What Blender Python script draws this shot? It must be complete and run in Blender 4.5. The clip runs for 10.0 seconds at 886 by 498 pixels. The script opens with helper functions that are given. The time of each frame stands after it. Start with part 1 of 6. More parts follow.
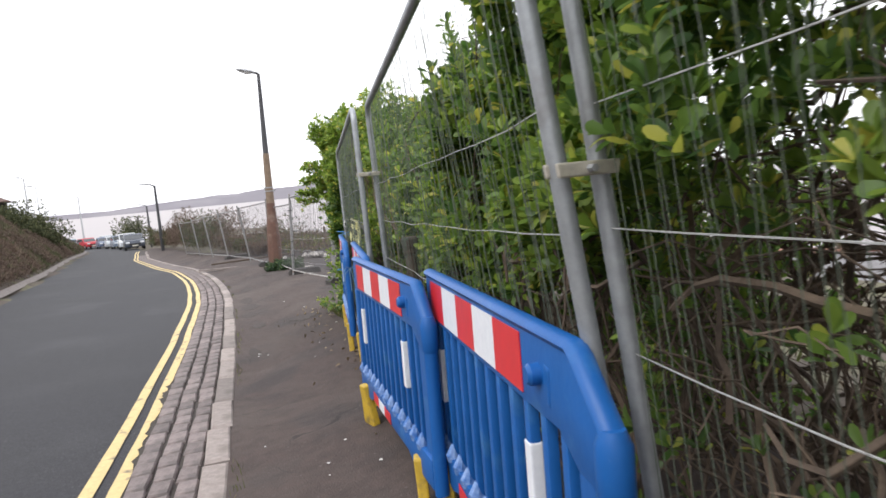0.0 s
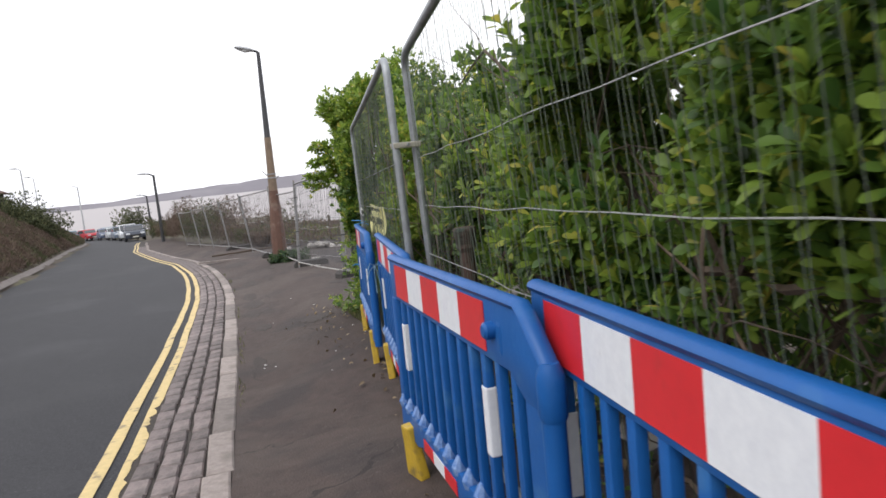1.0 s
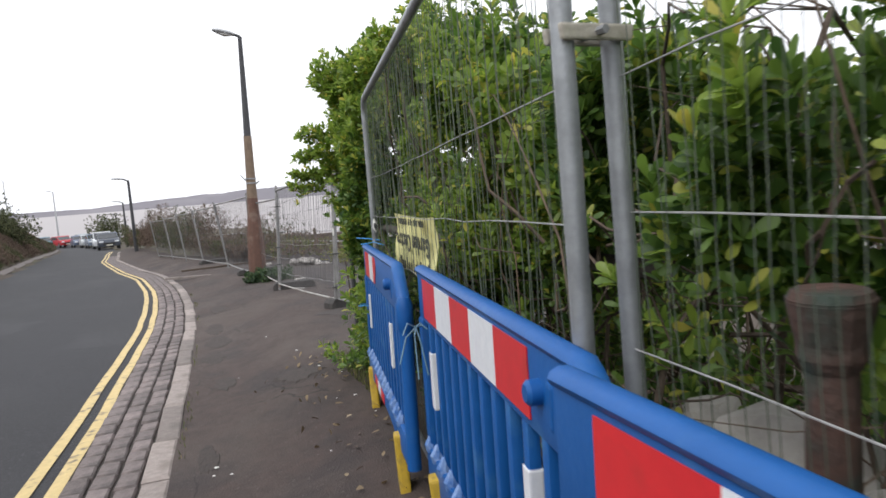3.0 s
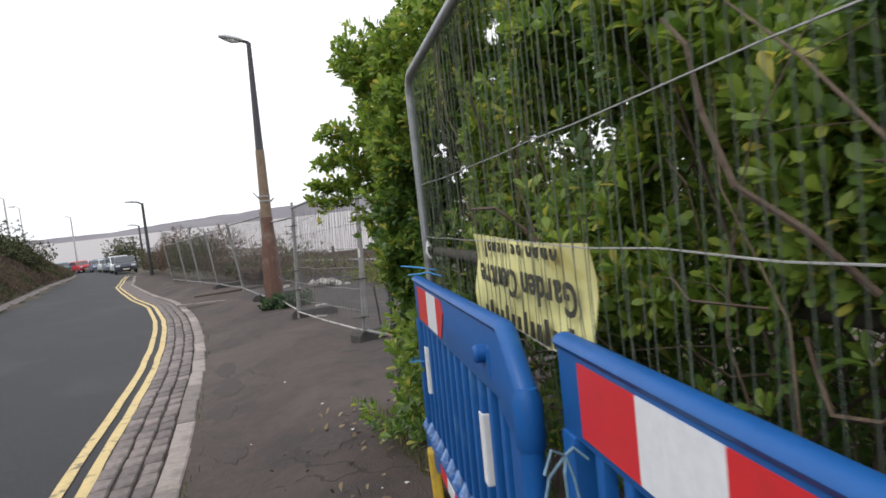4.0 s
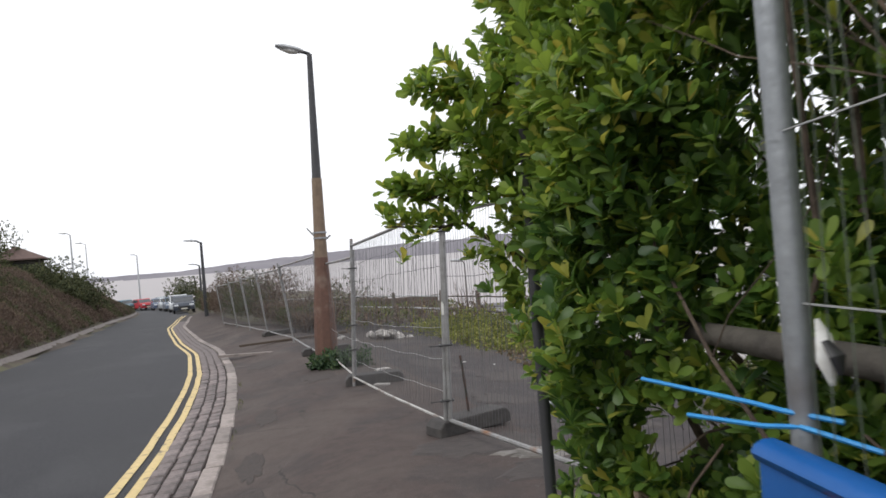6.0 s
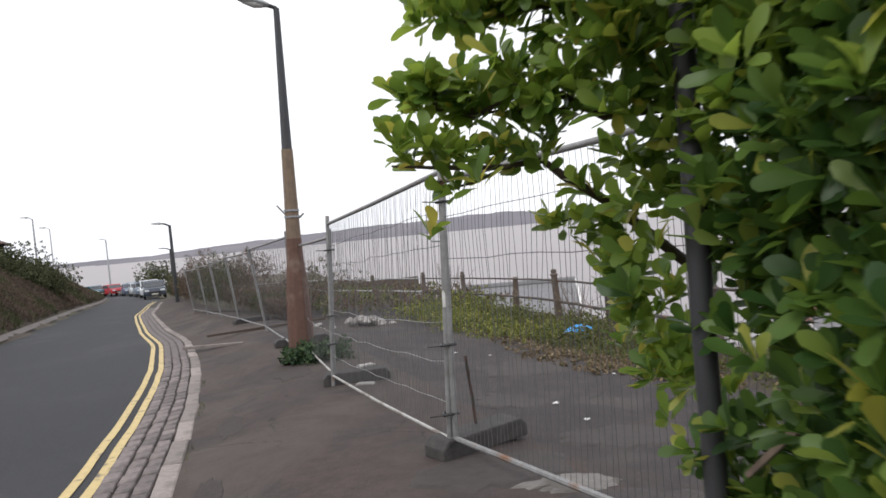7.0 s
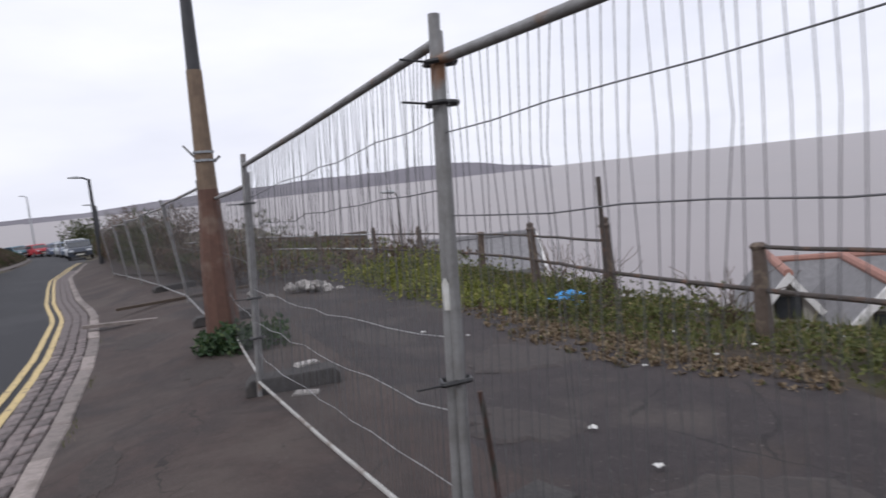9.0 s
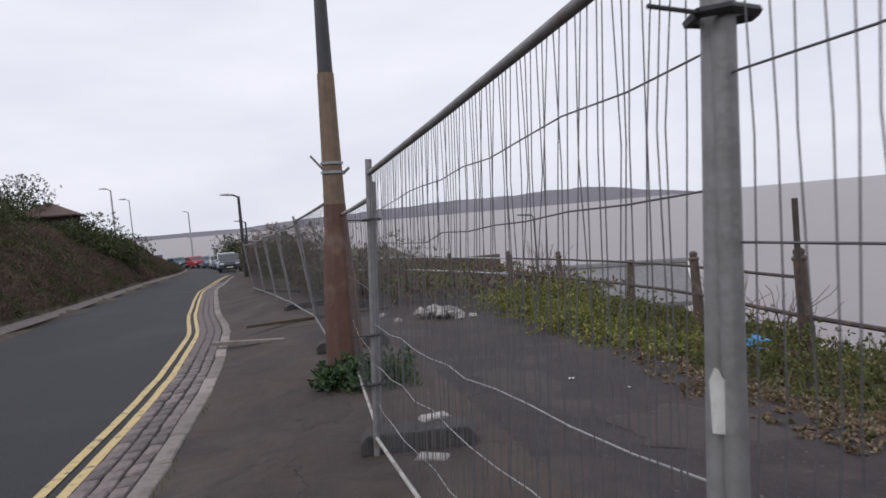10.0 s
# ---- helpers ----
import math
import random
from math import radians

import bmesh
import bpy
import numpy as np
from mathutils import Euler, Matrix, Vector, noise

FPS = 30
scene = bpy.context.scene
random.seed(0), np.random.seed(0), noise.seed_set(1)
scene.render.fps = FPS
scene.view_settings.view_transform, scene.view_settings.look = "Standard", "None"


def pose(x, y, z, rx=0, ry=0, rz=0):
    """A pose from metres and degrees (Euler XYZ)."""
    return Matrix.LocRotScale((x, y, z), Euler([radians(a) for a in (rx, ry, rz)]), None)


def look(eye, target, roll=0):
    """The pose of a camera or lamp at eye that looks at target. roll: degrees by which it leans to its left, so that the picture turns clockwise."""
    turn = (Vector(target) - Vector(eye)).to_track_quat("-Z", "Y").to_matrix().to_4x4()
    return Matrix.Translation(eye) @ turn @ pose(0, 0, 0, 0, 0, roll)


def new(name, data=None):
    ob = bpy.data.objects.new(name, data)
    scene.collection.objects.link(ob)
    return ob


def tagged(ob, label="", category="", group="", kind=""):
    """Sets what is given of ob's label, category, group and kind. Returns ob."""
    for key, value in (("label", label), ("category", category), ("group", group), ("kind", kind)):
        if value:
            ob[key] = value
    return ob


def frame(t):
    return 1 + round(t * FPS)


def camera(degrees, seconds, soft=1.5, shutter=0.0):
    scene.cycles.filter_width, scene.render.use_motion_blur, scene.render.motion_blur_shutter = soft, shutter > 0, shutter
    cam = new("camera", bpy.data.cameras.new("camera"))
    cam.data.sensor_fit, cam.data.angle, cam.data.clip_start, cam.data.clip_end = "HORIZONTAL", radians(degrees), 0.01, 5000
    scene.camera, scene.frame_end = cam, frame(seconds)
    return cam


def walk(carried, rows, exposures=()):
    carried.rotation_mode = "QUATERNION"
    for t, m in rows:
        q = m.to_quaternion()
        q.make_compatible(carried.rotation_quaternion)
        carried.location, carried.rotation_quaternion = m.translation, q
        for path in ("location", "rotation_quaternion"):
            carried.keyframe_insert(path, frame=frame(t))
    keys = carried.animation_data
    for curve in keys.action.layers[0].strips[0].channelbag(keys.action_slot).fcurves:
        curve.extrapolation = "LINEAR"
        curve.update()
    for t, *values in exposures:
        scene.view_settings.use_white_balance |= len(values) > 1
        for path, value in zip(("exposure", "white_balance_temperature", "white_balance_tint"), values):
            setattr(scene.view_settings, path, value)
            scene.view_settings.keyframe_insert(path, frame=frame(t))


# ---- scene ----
cam = camera(66.4, 10.0, soft=1.6, shutter=0.2)
PATH = [
    (0, (-0.094, -0.182, 1.507), (0.547, 1.702, 1.308), -5.5),
    (0.5, (-0.105, 0.345, 1.471), (0.535, 2.231, 1.286), -2.8),
    (1, (-0.032, 0.934, 1.464), (0.598, 2.818, 1.228), -6.2),
    (1.5, (-0.034, 1.474, 1.438), (0.587, 3.369, 1.284), -5.3),
    (2, (0.094, 2.077, 1.401), (0.768, 3.954, 1.24), -6.8),
    (2.5, (0.165, 2.642, 1.387), (0.806, 4.527, 1.201), -3.3),
    (3, (0.271, 3.238, 1.364), (0.952, 5.109, 1.171), -4.5),
    (4.3, (0.432, 4.837, 1.36), (1.065, 6.729, 1.216), -6.6),
    (4.5, (0.435, 5.03, 1.373), (1.021, 6.937, 1.224), -5.1),
    (5, (0.463, 5.56, 1.36), (1.031, 7.473, 1.23), -4.3),
    (5.5, (0.595, 6.179, 1.371), (1.1, 8.115, 1.363), -6.2),
    (5.7, (0.634, 6.448, 1.319), (1.113, 8.39, 1.33), -5.1),
    (7, (0.805, 7.951, 1.282), (1.361, 9.871, 1.226), -5.5),
    (7.5, (0.87, 8.481, 1.259), (1.38, 10.412, 1.17), -7.4),
    (8, (0.921, 9.017, 1.233), (1.448, 10.944, 1.135), -4.6),
    (8.5, (1.105, 9.535, 1.211), (2.099, 11.262, 1.03), -6.2),
    (9, (1.224, 10.035, 1.228), (1.913, 11.9, 1.016), -6.2),
    (9.5, (1.297, 10.566, 1.212), (1.686, 12.524, 1.103), -7.2),
    (10, (1.387, 11.098, 1.187), (1.715, 13.068, 1.08), -5.1),
]
walk(cam, [(t, look(eye, target, roll)) for t, eye, target, roll in PATH],
     exposures=[(0, 1.1, 6500, 10), (0.5, 0.8, 6500, 10), (1, 0.76, 6500, 10), (2, 0.65, 6450, 9), (3, 0.74, 6450, 9), (4.5, 0.53, 6500, 8), (7, 0.5, 6450, 9), (8, 0.32, 6300, 10), (8.5, 0.16, 6150, 13), (9.5, 0.07, 6200, 13), (10, -0.06, 6200, 13)])
# ---------- world, sun, exposure ----------
world = bpy.data.worlds.new("overcast_sky")
scene.world = world
world.use_nodes = True
wn, wl = world.node_tree.nodes, world.node_tree.links
wn.clear()
w_out = wn.new("ShaderNodeOutputWorld")
w_bg = wn.new("ShaderNodeBackground")
w_sky = wn.new("ShaderNodeTexSky")
w_sky.sky_type, w_sky.sun_disc = 'NISHITA', False
w_sky.sun_elevation, w_sky.sun_rotation = radians(40), radians(250)
w_sky.dust_density, w_sky.air_density = 4.0, 1.0
w_hsv = wn.new("ShaderNodeHueSaturation")
w_hsv.inputs["Saturation"].default_value = 0.15
w_geo = wn.new("ShaderNodeTexCoord")
w_map = wn.new("ShaderNodeMapping")
w_map.inputs["Scale"].default_value = (1.5, 1.5, 5.0)
w_noise = wn.new("ShaderNodeTexNoise")
w_noise.inputs["Scale"].default_value, w_noise.inputs["Detail"].default_value = 1.6, 5
w_ramp = wn.new("ShaderNodeValToRGB")
w_ramp.color_ramp.elements[0].position, w_ramp.color_ramp.elements[0].color = 0.3, (8.4, 8.5, 9.1, 1)
w_ramp.color_ramp.elements[1].position, w_ramp.color_ramp.elements[1].color = 0.7, (10.2, 10.2, 10.6, 1)
w_mix = wn.new("ShaderNodeMixRGB")
w_mix.inputs[0].default_value = 0.88
wl.new(w_sky.outputs[0], w_hsv.inputs["Color"])
wl.new(w_geo.outputs["Generated"], w_map.inputs["Vector"])
wl.new(w_map.outputs[0], w_noise.inputs["Vector"])
wl.new(w_noise.outputs["Fac"], w_ramp.inputs[0])
wl.new(w_hsv.outputs[0], w_mix.inputs[1])
wl.new(w_ramp.outputs[0], w_mix.inputs[2])
wl.new(w_mix.outputs[0], w_bg.inputs["Color"])
w_bg.inputs["Strength"].default_value = 0.1
wl.new(w_bg.outputs[0], w_out.inputs["Surface"])

sun_data = bpy.data.lights.new("sun", 'SUN')
sun_data.energy, sun_data.angle, sun_data.color = 0.8, radians(25), (1.0, 0.97, 0.92)
sun = new("sun", sun_data)
sun.matrix_world = look((-20, -10, 30), (0, 0, 0))


# ---------- materials ----------
def material(name, base, second=None, scale=8.0, rough=0.8, metal=0.0, bump=0.0, bump_scale=60.0, spots=None, spot_scale=3.0, spot_at=0.6, per="", detail=6, spec=0.5, stain=None, speck=None, crack=None):
    """base/second are mixed by noise in object space; spots adds larger stains; per: 'object' or 'island' varies the value."""
    m = bpy.data.materials.new(name)
    m.use_nodes = True
    n, l = m.node_tree.nodes, m.node_tree.links
    b = n["Principled BSDF"]
    b.inputs["Roughness"].default_value, b.inputs["Metallic"].default_value = rough, metal
    b.inputs["Specular IOR Level"].default_value = spec
    co = n.new("ShaderNodeTexCoord")
    second = second or tuple(c * 0.75 for c in base)
    t1 = n.new("ShaderNodeTexNoise")
    t1.inputs["Scale"].default_value, t1.inputs["Detail"].default_value, t1.inputs["Roughness"].default_value = scale, detail, 0.65
    l.new(co.outputs["Object"], t1.inputs["Vector"])
    r1 = n.new("ShaderNodeValToRGB")
    r1.color_ramp.elements[0].position, r1.color_ramp.elements[1].position = 0.35, 0.65
    r1.color_ramp.elements[0].color, r1.color_ramp.elements[1].color = (*base, 1), (*second, 1)
    l.new(t1.outputs["Fac"], r1.inputs[0])
    col = r1.outputs[0]
    if spots:
        t2 = n.new("ShaderNodeTexNoise")
        t2.inputs["Scale"].default_value, t2.inputs["Detail"].default_value = spot_scale, 4
        l.new(co.outputs["Object"], t2.inputs["Vector"])
        r2 = n.new("ShaderNodeValToRGB")
        r2.color_ramp.elements[0].position, r2.color_ramp.elements[1].position = spot_at - 0.06, spot_at + 0.06
        l.new(t2.outputs["Fac"], r2.inputs[0])
        x = n.new("ShaderNodeMixRGB")
        l.new(r2.outputs[0], x.inputs[0])
        l.new(col, x.inputs[1])
        x.inputs[2].default_value = (*spots, 1)
        col = x.outputs[0]
    for layer, (sc, det) in ((stain, (None, 8)), (speck, (None, 2))):
        if not layer:
            continue
        c2, sc, at, soft_w = layer
        t4 = n.new("ShaderNodeTexNoise")
        t4.inputs["Scale"].default_value, t4.inputs["Detail"].default_value, t4.inputs["Roughness"].default_value = sc, det, 0.7
        t4.inputs["Distortion"].default_value = 0.6
        l.new(co.outputs["Object"], t4.inputs["Vector"])
        r4 = n.new("ShaderNodeValToRGB")
        r4.color_ramp.elements[0].position, r4.color_ramp.elements[1].position = at - soft_w, at + soft_w
        l.new(t4.outputs["Fac"], r4.inputs[0])
        x4 = n.new("ShaderNodeMixRGB")
        l.new(r4.outputs[0], x4.inputs[0])
        l.new(col, x4.inputs[1])
        x4.inputs[2].default_value = (*c2, 1)
        col = x4.outputs[0]
    if crack:
        c2, sc, wide = crack
        wob = n.new("ShaderNodeTexNoise")
        wob.inputs["Scale"].default_value, wob.inputs["Detail"].default_value = sc * 3, 6
        l.new(co.outputs["Object"], wob.inputs["Vector"])
        ad = n.new("ShaderNodeMixRGB")
        ad.blend_type = 'ADD'
        ad.inputs[0].default_value = 0.5
        l.new(co.outputs["Object"], ad.inputs[1])
        l.new(wob.outputs["Color"], ad.inputs[2])
        vo = n.new("ShaderNodeTexVoronoi")
        vo.feature = 'DISTANCE_TO_EDGE'
        vo.inputs["Scale"].default_value = sc
        l.new(ad.outputs[0], vo.inputs["Vector"])
        keep = n.new("ShaderNodeTexNoise")
        keep.inputs["Scale"].default_value = sc * 0.9
        l.new(co.outputs["Object"], keep.inputs["Vector"])
        wd = n.new("ShaderNodeMapRange")
        wd.inputs["From Min"].default_value, wd.inputs["From Max"].default_value = 0.46, 0.62
        wd.inputs["To Min"].default_value, wd.inputs["To Max"].default_value = 0.0, wide
        l.new(keep.outputs["Fac"], wd.inputs["Value"])
        lt = n.new("ShaderNodeMath")
        lt.operation = 'LESS_THAN'
        l.new(vo.outputs["Distance"], lt.inputs[0])
        l.new(wd.outputs[0], lt.inputs[1])
        half = n.new("ShaderNodeMath")
        half.operation = 'MULTIPLY'
        half.inputs[1].default_value = 0.7
        l.new(lt.outputs[0], half.inputs[0])
        x5 = n.new("ShaderNodeMixRGB")
        l.new(half.outputs[0], x5.inputs[0])
        l.new(col, x5.inputs[1])
        x5.inputs[2].default_value = (*c2, 1)
        col = x5.outputs[0]
    if per:
        h = n.new("ShaderNodeHueSaturation")
        src = n.new("ShaderNodeObjectInfo").outputs["Random"] if per == "object" else n.new("ShaderNodeNewGeometry").outputs["Random Per Island"]
        mr = n.new("ShaderNodeMapRange")
        mr.inputs["To Min"].default_value, mr.inputs["To Max"].default_value = 0.7, 1.3
        l.new(src, mr.inputs["Value"])
        l.new(mr.outputs[0], h.inputs["Value"])
        l.new(col, h.inputs["Color"])
        col = h.outputs[0]
    l.new(col, b.inputs["Base Color"])
    if bump:
        t3 = n.new("ShaderNodeTexNoise")
        t3.inputs["Scale"].default_value, t3.inputs["Detail"].default_value = bump_scale, 5
        l.new(co.outputs["Object"], t3.inputs["Vector"])
        bp = n.new("ShaderNodeBump")
        bp.inputs["Strength"].default_value, bp.inputs["Distance"].default_value = bump, 0.01
        l.new(t3.outputs["Fac"], bp.inputs["Height"])
        l.new(bp.outputs[0], b.inputs["Normal"])
    return m


def leafy(name, dark, light, yellow, rough=0.45, through_light=0.25):
    """Foliage: hue and value vary from leaf to leaf, some light passes through."""
    m = bpy.data.materials.new(name)
    m.use_nodes = True
    n, l = m.node_tree.nodes, m.node_tree.links
    b = n["Principled BSDF"]
    g = n.new("ShaderNodeNewGeometry")
    r = n.new("ShaderNodeValToRGB")
    e = r.color_ramp.elements
    e[0].position, e[0].color = 0.0, (*dark, 1)
    e[1].position, e[1].color = 0.88, (*light, 1)
    k = e.new(0.985)
    k.color = (*yellow, 1)
    l.new(g.outputs["Random Per Island"], r.inputs[0])
    l.new(r.outputs[0], b.inputs["Base Color"])
    b.inputs["Roughness"].default_value = rough
    b.inputs["Specular IOR Level"].default_value = 0.4
    tr = n.new("ShaderNodeBsdfTranslucent")
    hs = n.new("ShaderNodeHueSaturation")
    hs.inputs["Hue"].default_value = 0.49
    hs.inputs["Saturation"].default_value = 1.05
    hs.inputs["Value"].default_value = 1.6
    l.new(r.outputs[0], hs.inputs["Color"])
    l.new(hs.outputs[0], tr.inputs["Color"])
    mx = n.new("ShaderNodeMixShader")
    mx.inputs[0].default_value = through_light
    l.new(b.outputs[0], mx.inputs[1])
    l.new(tr.outputs[0], mx.inputs[2])
    l.new(mx.outputs[0], n["Material Output"].inputs["Surface"])
    return m


ASPHALT = material("road_asphalt", (0.029, 0.029, 0.034), (0.018, 0.018, 0.0215), 25, 0.85, bump=0.7, bump_scale=130, spots=(0.035, 0.035, 0.039), spot_scale=0.5, spot_at=0.58, stain=((0.023, 0.023, 0.026), 0.22, 0.56, 0.10), speck=((0.083, 0.083, 0.087), 60, 0.66, 0.06))
PAVE = material("pavement_asphalt", (0.064, 0.0445, 0.039), (0.043, 0.0305, 0.027), 9, 0.9, bump=0.9, bump_scale=90, spots=(0.038, 0.029, 0.028), spot_scale=1.3, spot_at=0.56, stain=((0.081, 0.063, 0.054), 0.6, 0.57, 0.09), speck=((0.114, 0.100, 0.090), 60, 0.68, 0.05), crack=((0.016, 0.013, 0.012), 0.75, 0.007))
COURT = material("forecourt_asphalt", (0.041, 0.032, 0.033), (0.027, 0.021, 0.022), 6, 0.9, bump=0.9, bump_scale=90, spots=(0.060, 0.049, 0.045), spot_scale=1.1, spot_at=0.60, stain=((0.056, 0.041, 0.034), 0.45, 0.56, 0.07), speck=((0.15, 0.135, 0.12), 40, 0.69, 0.04), crack=((0.012, 0.010, 0.010), 0.6, 0.014))
SETT = material("granite_sett", (0.190, 0.155, 0.148), (0.125, 0.102, 0.098), 22, 0.75, bump=0.7, bump_scale=60, per="object", spots=(0.103, 0.086, 0.082), spot_scale=6, spot_at=0.6)
TAR = material("old_tar", (0.036, 0.029, 0.027), (0.056, 0.043, 0.038), 22, 0.9, bump=0.9, bump_scale=60)
DIRT = material("dusty_dirt", (0.062, 0.051, 0.047), (0.044, 0.037, 0.036), 12, 0.95, bump=0.7, bump_scale=60)
KERB = material("kerb_stone", (0.262, 0.226, 0.206), (0.190, 0.160, 0.148), 18, 0.8, bump=0.5, bump_scale=70, per="object", spots=(0.153, 0.131, 0.117), spot_scale=4, spot_at=0.62)
JOINT = material("joint_dirt", (0.055, 0.045, 0.04), (0.035, 0.03, 0.026), 30, 0.95, bump=0.5)
YELLOW_LINE = material("yellow_road_paint", (0.60, 0.46, 0.21), (0.50, 0.385, 0.18), 20, 0.7, spots=(0.17, 0.14, 0.10), spot_scale=9, spot_at=0.63, bump=0.3, bump_scale=120)
BLUE = material("blue_plastic", (0.006, 0.082, 0.29), (0.009, 0.095, 0.33), 5, 0.45, bump=0.12, bump_scale=40, spots=(0.03, 0.13, 0.34), spot_scale=7, spot_at=0.66, spec=0.35)
BLUE_WORN = material("scuffed_blue_plastic", (0.012, 0.10, 0.34), (0.20, 0.30, 0.52), 30, 0.6, bump=0.3, bump_scale=60)
RED_TAPE = material("red_reflective_tape", (0.62, 0.022, 0.03), (0.56, 0.02, 0.028), 14, 0.35, spots=(0.45, 0.03, 0.03), spot_scale=6, spot_at=0.68)
WHITE_TAPE = material("white_reflective_tape", (0.74, 0.76, 0.80), (0.66, 0.68, 0.73), 30, 0.35, spots=(0.5, 0.5, 0.52), spot_scale=8, spot_at=0.7)
YELLOW_FOOT = material("yellow_plastic", (0.55, 0.36, 0.03), (0.42, 0.28, 0.03), 14, 0.5, spots=(0.18, 0.13, 0.05), spot_scale=10, spot_at=0.6, bump=0.2)
GALV = material("galvanised_steel", (0.36, 0.38, 0.40), (0.27, 0.285, 0.30), 16, 0.5, 0.55, bump=0.15, bump_scale=80, spots=(0.20, 0.19, 0.19), spot_scale=5, spot_at=0.64)
GALV_OLD = material("weathered_steel", (0.30, 0.30, 0.30), (0.21, 0.205, 0.20), 16, 0.6, 0.35, bump=0.2, bump_scale=80, spots=(0.22, 0.12, 0.07), spot_scale=5, spot_at=0.66)
WIRE = material("fence_wire", (0.16, 0.16, 0.165), (0.11, 0.11, 0.115), 20, 0.6, 0.4)
WIRE_HEDGE = material("green_grey_wire", (0.12, 0.14, 0.11), (0.08, 0.10, 0.075), 20, 0.6, 0.2)
WIRE_PALE = material("pale_wire", (0.42, 0.42, 0.42), (0.32, 0.32, 0.32), 20, 0.5, 0.3)
CLAMP = material("zinc_clamp", (0.50, 0.47, 0.40), (0.38, 0.35, 0.30), 30, 0.5, 0.4, bump=0.3)
TIE = material("black_plastic", (0.02, 0.02, 0.022), (0.03, 0.03, 0.03), 20, 0.5)
BLUE_TIE = material("blue_twine", (0.02, 0.22, 0.55), (0.03, 0.28, 0.62), 20, 0.5)
BLOCK = material("rubber_block", (0.045, 0.042, 0.042), (0.07, 0.064, 0.06), 12, 0.9, bump=0.6, bump_scale=40)
LAMP_LOW = material("concrete_lamp_base", (0.140, 0.074, 0.054), (0.100, 0.055, 0.042), 9, 0.85, bump=0.5, bump_scale=50, spots=(0.19, 0.135, 0.105), spot_scale=2.5, spot_at=0.6)
LAMP_MID = material("concrete_lamp_shaft", (0.215, 0.155, 0.108), (0.155, 0.112, 0.08), 9, 0.85, bump=0.4, bump_scale=50)
LAMP_TOP = material("dark_lamp_paint", (0.035, 0.036, 0.04), (0.05, 0.05, 0.055), 8, 0.55)
LAMP_HEAD = material("lamp_lantern", (0.45, 0.46, 0.47), (0.36, 0.37, 0.38), 10, 0.4, 0.2)
LENS = material("lamp_bowl", (0.70, 0.70, 0.68), (0.6, 0.6, 0.58), 10, 0.25)
BANNER = material("yellow_banner", (0.68, 0.65, 0.30), (0.60, 0.57, 0.26), 5, 0.6, spots=(0.5, 0.44, 0.15), spot_scale=7, spot_at=0.66)
INK = material("black_print", (0.03, 0.028, 0.02), (0.05, 0.045, 0.03), 30, 0.7)
RAIL = material("rail_iron", (0.085, 0.07, 0.062), (0.055, 0.045, 0.04), 20, 0.75, 0.1, bump=0.4, bump_scale=60, spots=(0.14, 0.085, 0.06), spot_scale=6, spot_at=0.6)
POST = material("rail_post_cast", (0.125, 0.095, 0.078), (0.085, 0.063, 0.05), 12, 0.85, bump=0.6, bump_scale=50, spots=(0.19, 0.15, 0.11), spot_scale=8, spot_at=0.62)
OLD_POST = material("rusty_post_paint", (0.085, 0.046, 0.036), (0.045, 0.034, 0.028), 14, 0.85, bump=0.6, bump_scale=50, spots=(0.035, 0.05, 0.04), spot_scale=7, spot_at=0.58)
CORD = material("pale_cord", (0.20, 0.33, 0.42), (0.13, 0.24, 0.33), 40, 0.8)
BARK = material("bark", (0.105, 0.078, 0.058), (0.06, 0.044, 0.034), 20, 0.9, bump=0.7, bump_scale=50)
TWIG = material("dry_twig", (0.150, 0.109, 0.079), (0.075, 0.054, 0.041), 14, 0.9, bump=0.4, per="island")
LOG = material("weathered_pole", (0.088, 0.078, 0.066), (0.05, 0.044, 0.038), 14, 0.9, bump=0.6, bump_scale=40)
LEAF = leafy("laurel_leaf", (0.036, 0.085, 0.022), (0.140, 0.230, 0.046), (0.36, 0.36, 0.07), 0.40, 0.42)
LEAF_NEW = leafy("young_leaf", (0.085, 0.16, 0.030), (0.24, 0.33, 0.062), (0.46, 0.42, 0.09), 0.40, 0.45)
WEED = leafy("weed_leaf", (0.045, 0.060, 0.022), (0.140, 0.150, 0.046), (0.27, 0.22, 0.11), 0.75)
WEED_BRIGHT = leafy("weed_bright", (0.09, 0.11, 0.026), (0.22, 0.235, 0.055), (0.38, 0.34, 0.12), 0.7)
WEED_DRY = leafy("dry_litter", (0.10, 0.072, 0.048), (0.22, 0.165, 0.10), (0.34, 0.28, 0.19), 0.85, 0.1)
GREEN_PLANT = leafy("base_weed", (0.018, 0.045, 0.018), (0.05, 0.088, 0.034), (0.10, 0.14, 0.05), 0.6)
SCRUB = leafy("brown_scrub", (0.070, 0.050, 0.040), (0.15, 0.108, 0.082), (0.17, 0.13, 0.085), 0.9, 0.1)
SCRUB_GREEN = leafy("green_scrub", (0.035, 0.045, 0.02), (0.085, 0.095, 0.04), (0.13, 0.13, 0.05), 0.85, 0.1)
BRACKEN = leafy("dead_bracken", (0.092, 0.066, 0.052), (0.155, 0.112, 0.084), (0.18, 0.14, 0.09), 0.9, 0.1)
SOIL = material("soil", (0.085, 0.066, 0.05), (0.055, 0.042, 0.033), 6, 0.95, bump=0.8, bump_scale=20, spots=(0.10, 0.095, 0.05), spot_scale=0.8, spot_at=0.55)
